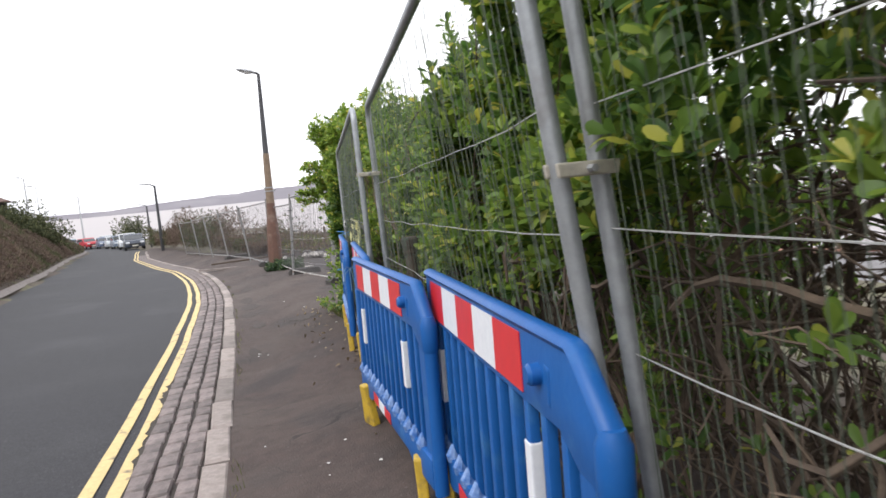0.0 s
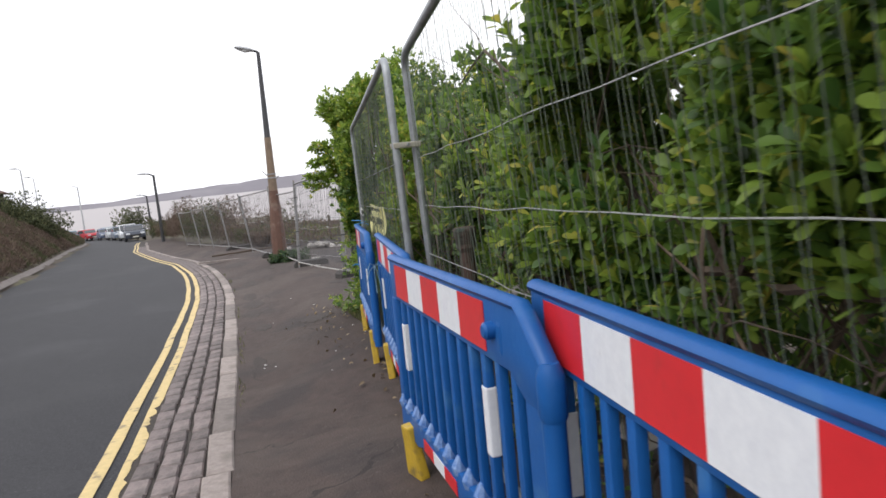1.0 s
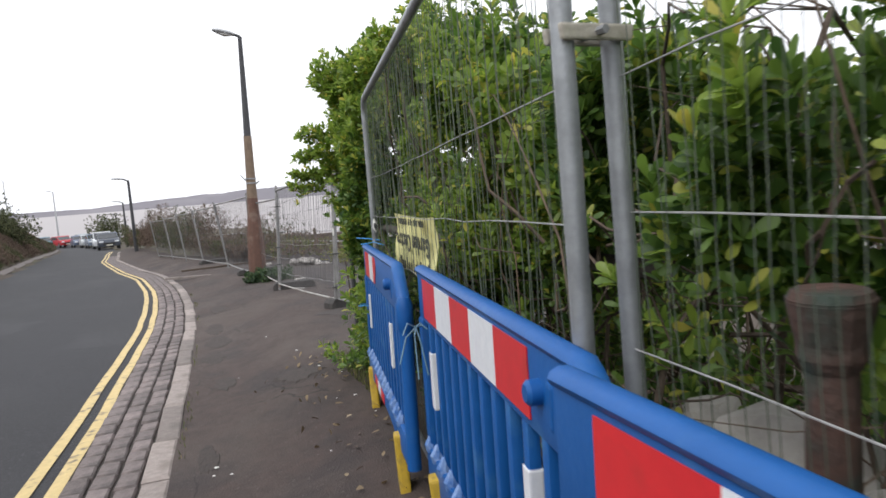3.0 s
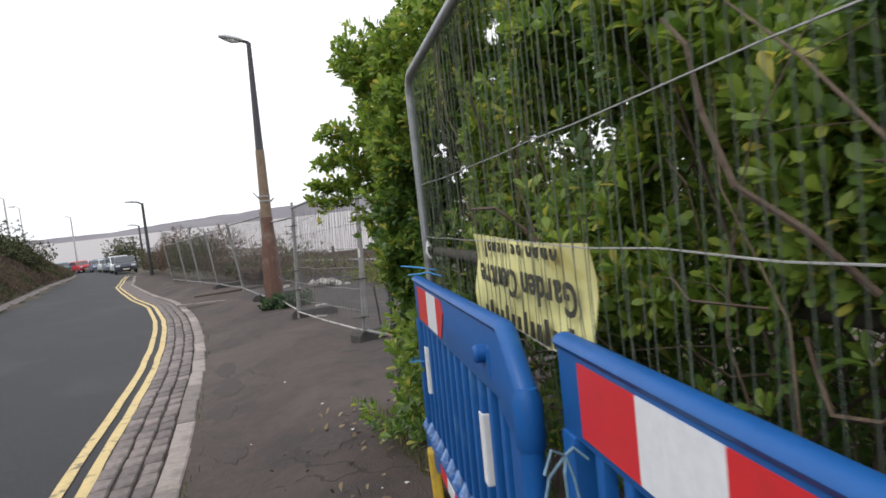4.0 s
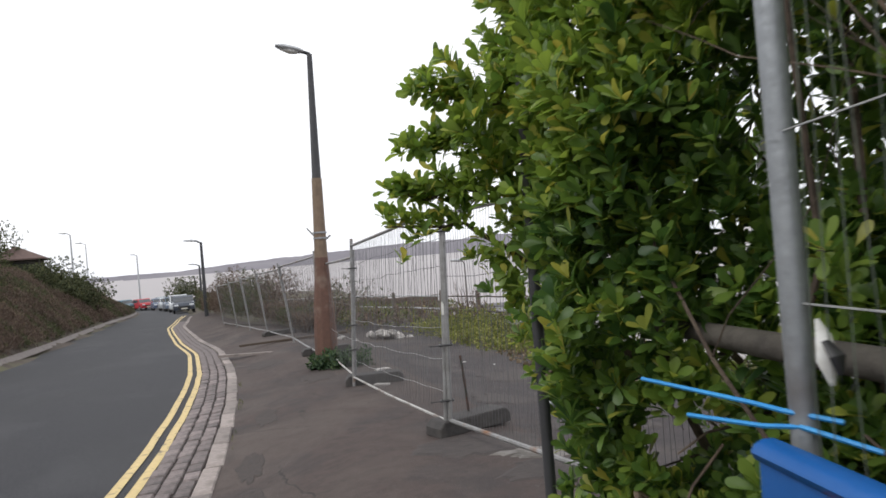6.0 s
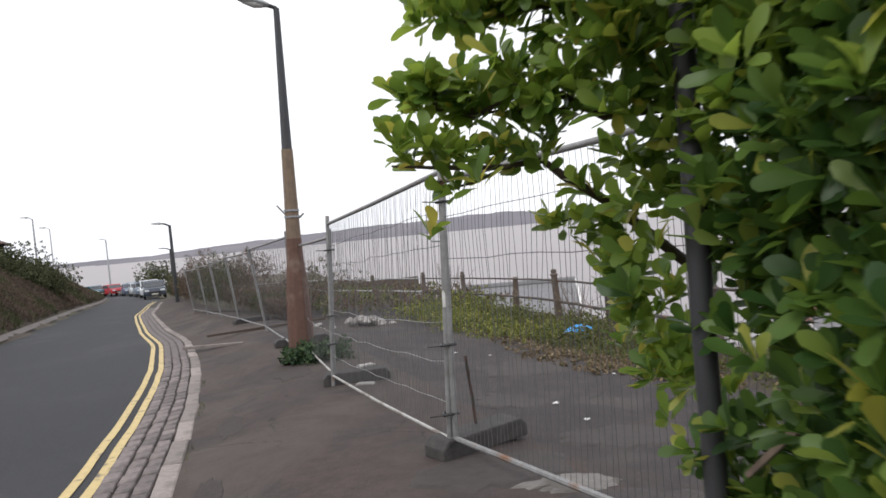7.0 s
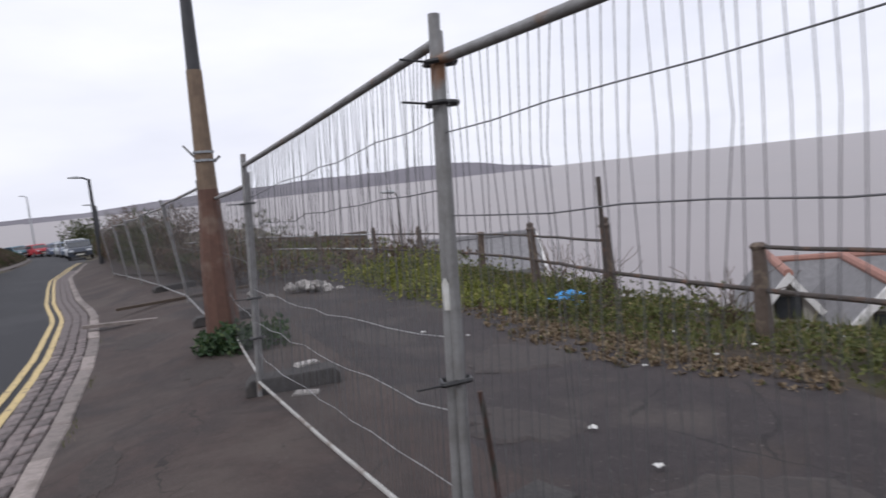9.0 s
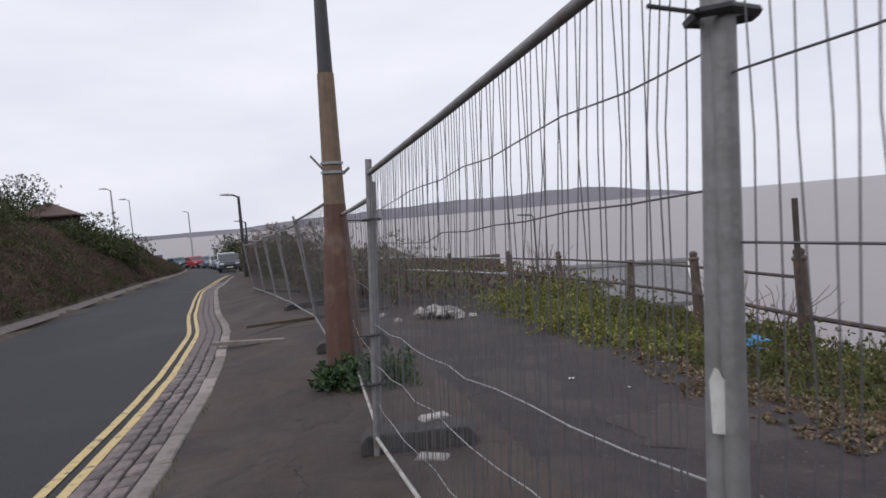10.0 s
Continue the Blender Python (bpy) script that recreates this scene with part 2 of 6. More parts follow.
STONE = material("rubble_stone", (0.36, 0.34, 0.32), (0.25, 0.235, 0.22), 8, 0.85, bump=0.6, bump_scale=30, per="object")
PAPER = material("litter_paper", (0.7, 0.7, 0.68), (0.55, 0.54, 0.5), 20, 0.8)
BLUE_BAG = material("blue_bag", (0.02, 0.26, 0.62), (0.03, 0.32, 0.70), 14, 0.35, bump=0.8, bump_scale=30)
PLASTER = material("pale_wall", (0.52, 0.49, 0.44), (0.44, 0.41, 0.37), 5, 0.85)
WHITE_WOOD = material("white_painted_wood", (0.72, 0.71, 0.69), (0.6, 0.59, 0.57), 8, 0.6)
# slate grey lifted paler, a veil of haze put into its colour
SLATE = material("hazed_slate_roof", (0.20, 0.195, 0.20), (0.15, 0.146, 0.15), 6, 0.7, bump=0.4, per="object")
RIDGE = material("terracotta_ridge", (0.35, 0.18, 0.14), (0.28, 0.14, 0.11), 10, 0.8)
HUT_ROOF = material("hut_tiles", (0.105, 0.068, 0.058), (0.075, 0.05, 0.044), 6, 0.85, per="object")
DARK = material("dark_opening", (0.03, 0.028, 0.026), (0.02, 0.02, 0.02), 6, 0.8)
TYRE = material("tyre_rubber", (0.02, 0.02, 0.02), (0.03, 0.03, 0.03), 10, 0.85)
RIM = material("alloy_rim", (0.35, 0.35, 0.36), (0.28, 0.28, 0.29), 10, 0.4, 0.7)
HEADLIGHT = material("headlight", (0.75, 0.77, 0.8), (0.6, 0.62, 0.65), 10, 0.15)
GLASS = material("car_glass", (0.03, 0.035, 0.04), (0.045, 0.05, 0.055), 4, 0.08, spec=0.8)
PLATE = material("plain_plate", (0.6, 0.58, 0.5), (0.55, 0.53, 0.46), 10, 0.5)


CONCRETE = material("bare_concrete", (0.21, 0.195, 0.18), (0.15, 0.138, 0.128), 9, 0.9, bump=0.6, bump_scale=50, spots=(0.10, 0.09, 0.08), spot_scale=5, spot_at=0.58)
PALE_PIPE = material("dirty_white_pipe", (0.46, 0.45, 0.43), (0.34, 0.33, 0.31), 12, 0.7, spots=(0.22, 0.19, 0.17), spot_scale=7, spot_at=0.6)


def paint(name, c):
    return material(name, c, tuple(k * 0.9 for k in c), 3, 0.3, 0.1, spec=0.6)


SEA = material("estuary_water", (0.240, 0.211, 0.210), (0.222, 0.196, 0.195), 0.02, 0.42, bump=0.12, bump_scale=0.7, spots=(0.234, 0.204, 0.201), spot_scale=0.004, spot_at=0.5, spec=0.5)
# no fog in the scene: distance haze is put into this pale lilac grey
HAZED_HILL = material("hazed_hill", (0.205, 0.195, 0.215), (0.19, 0.182, 0.20), 0.01, 1.0, spots=(0.225, 0.215, 0.232), spot_scale=0.004, spot_at=0.55, spec=0.0)


# ---------- building helpers ----------
class Build:
    """Collects vertices and faces for one mesh."""

    def __init__(self):
        self.v, self.f = [], []

    def box(self, c, s, m=None):
        m = m or Matrix()
        k = len(self.v)
        for dx in (-0.5, 0.5):
            for dy in (-0.5, 0.5):
                for dz in (-0.5, 0.5):
                    self.v.append(tuple(m @ Vector((c[0] + dx * s[0], c[1] + dy * s[1], c[2] + dz * s[2]))))
        for q in ((0, 1, 3, 2), (4, 6, 7, 5), (0, 4, 5, 1), (2, 3, 7, 6), (0, 2, 6, 4), (1, 5, 7, 3)):
            self.f.append(tuple(k + i for i in q))
        return self

    def tube(self, pts, r, seg=8, caps=True, flat=1.0):
        """A sweep along pts; r: one radius or one per point."""
        pts = [Vector(p) for p in pts]
        rs = r if isinstance(r, (list, tuple)) else [r] * len(pts)
        k = len(self.v)
        side = None
        for i, p in enumerate(pts):
            d = (pts[min(i + 1, len(pts) - 1)] - pts[max(i - 1, 0)])
            d = d.normalized() if d.length > 1e-9 else Vector((0, 0, 1))
            if side is None:
                side = d.cross(Vector((0, 0, 1)) if abs(d.z) < 0.9 else Vector((0, 1, 0))).normalized()
            side = (side - d * side.dot(d)).normalized()
            up = d.cross(side)
            for j in range(seg):
                a = 2 * math.pi * j / seg
                self.v.append(tuple(p + (side * math.cos(a) + up * math.sin(a) * flat) * rs[i]))
        for i in range(len(pts) - 1):
            for j in range(seg):
                a, b2 = k + i * seg + j, k + i * seg + (j + 1) % seg
                self.f.append((a, b2, b2 + seg, a + seg))
        if caps:
            self.f.append(tuple(k + j for j in reversed(range(seg))))
            e = k + (len(pts) - 1) * seg
            self.f.append(tuple(e + j for j in range(seg)))
        return self

    def slab(self, poly, depth, m=None):
        """A flat polygon in x and z, thick along y, centred on y = 0."""
        m = m or Matrix()
        k, n = len(self.v), len(poly)
        for y in (-depth / 2, depth / 2):
            for x, z in poly:
                self.v.append(tuple(m @ Vector((x, y, z))))
        self.f.append(tuple(k + i for i in range(n)))
        self.f.append(tuple(k + n + i for i in reversed(range(n))))
        for i in range(n):
            j = (i + 1) % n
            self.f.append((k + j, k + i, k + n + i, k + n + j))
        return self

    def grid(self, rows):
        """Rows of points of equal length, joined by quads."""
        k, w = len(self.v), len(rows[0])
        for r in rows:
            self.v.extend(tuple(p) for p in r)
        for i in range(len(rows) - 1):
            for j in range(w - 1):
                a = k + i * w + j
                self.f.append((a, a + 1, a + w + 1, a + w))
        return self

    def mesh(self, name, mat, smooth=False, bevel=0.0):
        me = bpy.data.meshes.new(name)
        me.from_pydata(self.v, [], self.f)
        if bevel:
            bm = bmesh.new()
            bm.from_mesh(me)
            bmesh.ops.recalc_face_normals(bm, faces=bm.faces[:])
            sharp = [e for e in bm.edges if len(e.link_faces) == 2 and e.calc_face_angle(0) > 0.5]
            bmesh.ops.bevel(bm, geom=sharp, offset=bevel, segments=2, affect='EDGES', profile=0.6, clamp_overlap=True)
            bm.to_mesh(me)
            bm.free()
        me.materials.append(mat)
        if smooth:
            me.polygons.foreach_set("use_smooth", [True] * len(me.polygons))
            me.set_sharp_from_angle(angle=radians(40))
        me.update()
        return me


def part(name, b, mat, parent=None, label="", smooth=False, bevel=0.0):
    ob = new(name, b.mesh(name, mat, smooth, bevel) if isinstance(b, Build) else b)
    ob.parent = parent
    if label:
        tagged(ob, label)
    return ob


def thing(name, label, category, group="", m=None, kind=""):
    ob = new(name)
    ob.empty_display_size = 0.1
    if m is not None:
        ob.matrix_basis = m
    return tagged(ob, label, category, group, kind)


def raw_mesh(name, verts, faces, mat):
    """A mesh of many like faces from numpy arrays."""
    me = bpy.data.meshes.new(name)
    nv, nf, w = len(verts), len(faces), faces.shape[1]
    me.vertices.add(nv)
    me.vertices.foreach_set("co", np.asarray(verts, dtype=np.float32).ravel())
    me.loops.add(nf * w)
    me.loops.foreach_set("vertex_index", np.asarray(faces, dtype=np.int32).ravel())
    me.polygons.add(nf)
    me.polygons.foreach_set("loop_start", np.arange(0, nf * w, w, dtype=np.int32))
    me.update(calc_edges=True)
    me.materials.append(mat)
    return me


RNG = np.random.default_rng(7)


def unit(a):
    return a / np.maximum(np.linalg.norm(a, axis=-1, keepdims=True), 1e-9)


def leaves(name, centres, outward, count, length, width, mat, spread=0.9, droop=0.0, rise=0.25, simple=False):
    """Rosettes of folded oval leaves: count leaves round each centre, opening along outward."""
    n = len(centres)
    base = np.repeat(centres, count, axis=0)
    axis = np.repeat(unit(outward), count, axis=0)
    tot = n * count
    d = unit(axis * RNG.uniform(0.1, 1.0, (tot, 1)) + spread * RNG.normal(size=(tot, 3)) + np.array([0, 0, rise - droop]))
    side = unit(np.cross(d, axis + 0.35 * RNG.normal(size=(tot, 3))))
    nor = np.cross(side, d)
    ln = length * RNG.uniform(0.6, 1.25, (tot, 1))
    wd = width * RNG.uniform(0.7, 1.2, (tot, 1))
    start = base + d * ln * 0.1
    if simple:
        v = np.stack([start, start + d * ln * 0.55 + side * wd * 0.5, start + d * ln, start + d * ln * 0.55 - side * wd * 0.5], axis=1).reshape(-1, 3)
        return raw_mesh(name, v, np.arange(tot * 4).reshape(-1, 4), mat)
    curl = RNG.uniform(-0.12, 0.22, (tot, 1)) * ln
    p = [start,
         start + d * ln * 0.42 + side * wd * 0.40 + nor * wd * 0.14,
         start + d * ln * 0.42 - side * wd * 0.40 + nor * wd * 0.14,
         start + d * ln * 0.80 + side * wd * 0.50 + nor * wd * 0.12 - nor * curl * 0.5,
         start + d * ln * 0.80 - side * wd * 0.50 + nor * wd * 0.12 - nor * curl * 0.5,
         start + d * ln - nor * curl,
         start + d * ln * 0.5,
         start + d * ln * 0.96 + side * wd * 0.27 + nor * wd * 0.05 - nor * curl * 0.9,
         start + d * ln * 0.96 - side * wd * 0.27 + nor * wd * 0.05 - nor * curl * 0.9]
    v = np.stack(p, axis=1).reshape(-1, 3)
    tri = np.array([[0, 6, 1], [0, 2, 6], [1, 6, 3], [6, 2, 4], [6, 7, 3], [6, 4, 8], [6, 5, 7], [6, 8, 5]])
    f = (np.arange(tot)[:, None, None] * 9 + tri[None]).reshape(-1, 3)
    me = raw_mesh(name, v, f, mat)
    me.polygons.foreach_set("use_smooth", np.ones(len(f), dtype=bool))
    return me


def rosettes(name, centres, axes, count, length, width, mat, open_out=0.85, seed=1):
    """Whorls of obovate evergreen leaves: each whorl opens like a cup along its axis, its blades facing the light."""
    rg = np.random.default_rng(seed)
    n = len(centres)
    ax = unit(axes)
    u = unit(np.cross(ax, rg.normal(size=(n, 3))))
    v = np.cross(ax, u)
    turn = np.tile(np.arange(count) * 2.4, (n, 1)) + rg.uniform(0, 6.28, (n, 1)) + 0.3 * rg.normal(size=(n, count))
    tilt = open_out * (0.45 + 0.9 * (np.arange(count) + 0.5) / count)[None] + 0.22 * rg.normal(size=(n, count))
    c, sn = np.cos(turn)[..., None], np.sin(turn)[..., None]
    radial = u[:, None] * c + v[:, None] * sn
    ct, st = np.cos(tilt)[..., None], np.sin(tilt)[..., None]
    d = (ax[:, None] * ct + radial * st).reshape(-1, 3)
    nor = (ax[:, None] * st - radial * ct).reshape(-1, 3)
    side = unit(np.cross(d, nor) + 0.25 * rg.normal(size=(n * count, 3)))
    nor = np.cross(side, d)
    tot = n * count
    ln = length * rg.uniform(0.65, 1.25, (tot, 1))
    wd = width * rg.uniform(0.8, 1.2, (tot, 1))
    back = (np.arange(count) / count * 0.35)[None, :, None] * length * ax[:, None]
    start = (np.repeat(centres[:, None], count, axis=1) - back).reshape(-1, 3) + d * ln * 0.08
    curl = rg.uniform(-0.05, 0.22, (tot, 1)) * ln
    p = [start,
         start + d * ln * 0.45 + side * wd * 0.36 + nor * wd * 0.12,
         start + d * ln * 0.45 - side * wd * 0.36 + nor * wd * 0.12,
         start + d * ln * 0.76 + side * wd * 0.50 + nor * wd * 0.10 - nor * curl * 0.5,
         start + d * ln * 0.76 - side * wd * 0.50 + nor * wd * 0.10 - nor * curl * 0.5,
         start + d * ln - nor * curl,
         start + d * ln * 0.55,
         start + d * ln * 0.94 + side * wd * 0.28 + nor * wd * 0.04 - nor * curl * 0.85,
         start + d * ln * 0.94 - side * wd * 0.28 + nor * wd * 0.04 - nor * curl * 0.85]
    vs = np.stack(p, axis=1).reshape(-1, 3)
    tri = np.array([[0, 6, 1], [0, 2, 6], [1, 6, 3], [6, 2, 4], [6, 7, 3], [6, 4, 8], [6, 5, 7], [6, 8, 5]])
    f = (np.arange(tot)[:, None, None] * 9 + tri[None]).reshape(-1, 3)
    me = raw_mesh(name, vs, f, mat)
    me.polygons.foreach_set("use_smooth", np.ones(len(f), dtype=bool))
    return me


def blades(name, roots, height, width, mat, lean=0.5):
    """Grass-like blades, each a bent strip of two quads."""
    n = len(roots)
    a = RNG.uniform(0, 2 * np.pi, n)
    out = np.stack([np.cos(a), np.sin(a), np.zeros(n)], axis=1)
    side = np.stack([-np.sin(a), np.cos(a), np.zeros(n)], axis=1)
    h = height * RNG.uniform(0.4, 1.3, (n, 1))
    w = width * RNG.uniform(0.6, 1.3, (n, 1))
    ln = lean * RNG.uniform(0.2, 1.2, (n, 1)) * h
    up = np.array([0, 0, 1.0])
    p = [roots - side * w / 2, roots + side * w / 2,
         roots + up * h * 0.55 + out * ln * 0.35 + side * w * 0.4, roots + up * h * 0.55 + out * ln * 0.35 - side * w * 0.4,
         roots + up * h * 0.9 + out * ln + side * w * 0.08, roots + up * h * 0.9 + out * ln - side * w * 0.08]
    v = np.stack(p, axis=1).reshape(-1, 3)
    q = np.array([[0, 1, 2, 3], [3, 2, 4, 5]])
    f = (np.arange(n)[:, None, None] * 6 + q[None]).reshape(-1, 4)
    return raw_mesh(name, v, f, mat)


# ---------- the lie of the land ----------
TY = np.arange(-30, 200, 0.25)


def curve(pairs):
    p = np.array(pairs, float)
    v = np.interp(TY, p[:, 0], p[:, 1])
    k = np.exp(-np.linspace(-2, 2, 17) ** 2)
    return np.convolve(np.pad(v, 8, mode="edge"), k / k.sum(), mode="valid")


KERB_X = curve([(-30, -2.0), (-6, -0.72), (0, -0.39), (3.6, -0.18), (5.2, -0.09), (8.8, 0.06), (13.4, 0.17), (16.5, 0.11), (20, -0.1), (24.8, -0.65), (29, -1.5), (34.7, -2.45), (41, -3.45), (47, -3.95), (52, -4.45), (62, -5.2), (70, -6.1), (90, -10.2), (110, -15.5), (200, -40)])
LEFT_X = curve([(-30, -5.0), (0, -4.7), (10, -5.0), (21, -5.74), (27, -6.35), (33, -6.95), (38, -7.6), (56, -9.9), (70, -11.2), (80, -12.6), (93, -15.0), (110, -20), (200, -70)])
EDGE_X = curve([(-30, 9.0), (10, 7.4), (13.6, 6.9), (15, 6.6), (17.4, 6.7), (20, 7.0), (28, 6.9), (40, 7.5), (200, 14)])
BANK_H = curve([(-30, 4.5), (30, 4.6), (45, 4.9), (56, 4.9), (63, 4.1), (71, 2.5), (79, 1.2), (88, 0.4), (200, 0.0)])
SEA_Z = -9.0


def kx(y):
    return float(np.interp(y, TY, KERB_X))


def lx(y):
    return float(np.interp(y, TY, LEFT_X))


def ex(y):
    return float(np.interp(y, TY, EDGE_X))


def ease(t):
    t = min(max(t, 0.0), 1.0)
    return t * t * (3 - 2 * t)


def gz(x, y):
    """Height of the ground."""
    z = 0.02 - 0.031 * min(y, 100)
    d = x - kx(y)
    if d > 0:
        rise = 0.15 * ease(d / 1.3)
        if y > 9:
            rise *= 1 - ease((d - 1.9) / 1.6) * ease((y - 9) / 2)
        z += rise
    if x > 3.3:
        z -= 0.055 * (min(x, ex(y)) - 3.3)
    e = x - ex(y)
    if e > 0:
        z = z + (SEA_Z - 1.0 - z) * ease(e / 7.0)
    b = lx(y) - x
    if b > 0:
        h = float(np.interp(y, TY, BANK_H))
        z += h * (1 - math.exp(-b * 0.95 / max(h, 0.2))) + 0.03 * min(b, 60) * min(h, 1)
    if y > 118:
        z += (SEA_Z - 1.0 - z) * ease((y - 118) / 14)
    return z


def wobble(x, y, s, a):
    return a * noise.noise(Vector((x * s, y * s, 3.7)))


def strip(name, xa, xb, y0, y1, step, n, lift, mat, label, rough=0.0):
    """A surface between the lines xa(y) and xb(y), following the ground."""
    rows = []
    for y in np.arange(y0, y1 + 1e-6, step):
        a, b2 = xa(y), xb(y)
        rows.append([(x, y, gz(x, y) + lift + (wobble(x, y, 1.3, rough) if rough else 0)) for x in np.linspace(a, b2, n)])
    ob = part(name, Build().grid(rows), mat, smooth=True)
    return tagged(ob, label, name, kind="structure")


# ground sheet: fine near the walk, coarse far off
gx = np.unique(np.concatenate([np.arange(-400, -30, 40), np.arange(-30, -4, 0.8), np.arange(-4, 9, 0.35), np.arange(9, 16, 0.7), np.arange(16, 60, 8), [100, 300]]))
gy = np.unique(np.concatenate([[-300, -100], np.arange(-30, 30, 0.6), np.arange(30, 135, 1.5), [150, 200, 400]]))
rows = []
for y in gy:
    r = []
    for x in gx:
        yy = min(max(y, -29), 199)
        z = gz(x, yy)
        if lx(yy) - 0.9 < x < ex(yy) + 0.2 and y < 116:
            z -= 0.09
        elif x < lx(yy):
            z += wobble(x, y, 0.9, 0.25) * min(1, (lx(yy) - x) * 0.5)
        else:
            z += wobble(x, y, 0.8, 0.15)
        r.append((x, y, z))
    rows.append(r)
ground = tagged(part("ground", Build().grid(rows), SOIL, smooth=True), "bare brown soil of the verges, bank and cliff edge", "ground", kind="structure")

road = strip("road", lx, lambda y: kx(y) - 0.5, -29, 116, 0.5, 9, 0.0, ASPHALT, "dark grey asphalt road running downhill to the sea")
gutter = strip("gutter", lambda y: kx(y) - 0.66, kx, -12, 62, 0.4, 5, 0.004, JOINT, "dirt bed of the stone gutter beside the road")


def pave_right(y):
    return float(np.interp(y, [-30, 6, 8.5, 9.6, 11.4, 24, 26, 36, 62], [2.2, 2.3, 2.6, 3.2, 2.6, 2.0, 1.7, -0.6, -4.6]))


pavement = strip("pavement", lambda y: kx(y) - 0.005, pave_right, -29, 62, 0.4, 9, 0.035, PAVE, "worn brown asphalt pavement with patches and grit", 0.012)
forecourt = strip("forecourt", pave_right, lambda y: float(np.interp(y, [9, 11.5, 12.6, 13.2, 15, 16, 19, 24, 34], [4.6, 4.7, 5.0, 5.2, 4.7, 4.6, 4.9, 4.9, 4.6])), 9.2, 34, 0.4, 8, 0.03, COURT, "dark cracked asphalt forecourt behind the mesh fence", 0.02)
verge = strip("verge", lambda y: lx(y) - 0.16, lx, -29, 112, 1.0, 3, 0.09, KERB, "pale low concrete edging along the foot of the bank")

# sea and far coast
sea_rows = [[(x, y, SEA_Z) for x in np.linspace(-4600, 4600, 24)] for y in np.linspace(-1500, 4600, 20)]
water = tagged(part("water", Build().grid(sea_rows), SEA), "calm muddy pinkish brown estuary water under haze", "sea", kind="structure")


def headland(label, dist, spans, depth):
    """A far ridge: bearing in degrees from +y to the right, and height."""
    b = Build()
    rows = []
    for frac, hs in ((0.0, 0.0), (0.12, 0.55), (0.35, 0.9), (0.6, 1.0), (1.0, 0.0)):
        r = []
        for a in np.arange(spans[0][0], spans[-1][0] + 0.01, 0.25):
            h = float(np.interp(a, [s[0] for s in spans], [s[1] for s in spans]))
            h *= 1 + 0.10 * noise.noise(Vector((a * 0.6, frac, 0))) + 0.05 * noise.noise(Vector((a * 2.3, frac, 4)))
            rr = dist + depth * frac
            r.append((rr * math.sin(radians(a)), rr * math.cos(radians(a)), SEA_Z - 1 + h * hs))
        rows.append(r)
    b.grid(rows)
    return tagged(part("backdrop", b, HAZED_HILL, smooth=True), label, "headland", kind="structure")


headland("wooded headland across the water, coloured hazy grey", 3000, [(-11, 6), (-6, 26), (0, 44), (6, 56), (12, 63), (18, 70), (21.5, 72), (24, 58), (27, 32), (30, 8)], 600)
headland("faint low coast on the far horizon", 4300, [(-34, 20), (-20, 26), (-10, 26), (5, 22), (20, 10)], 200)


# ---------- mesh fence ----------
def wavy(p, q, n, amp, seed):
    p, q = Vector(p), Vector(q)
    rr = random.Random(seed)
    out = [p]
    for i in range(1, n):
        out.append(p.lerp(q, i / n) + Vector((rr.uniform(-amp, amp), rr.uniform(-amp, amp) * 0.6, rr.uniform(-amp, amp))))
    return out + [q]


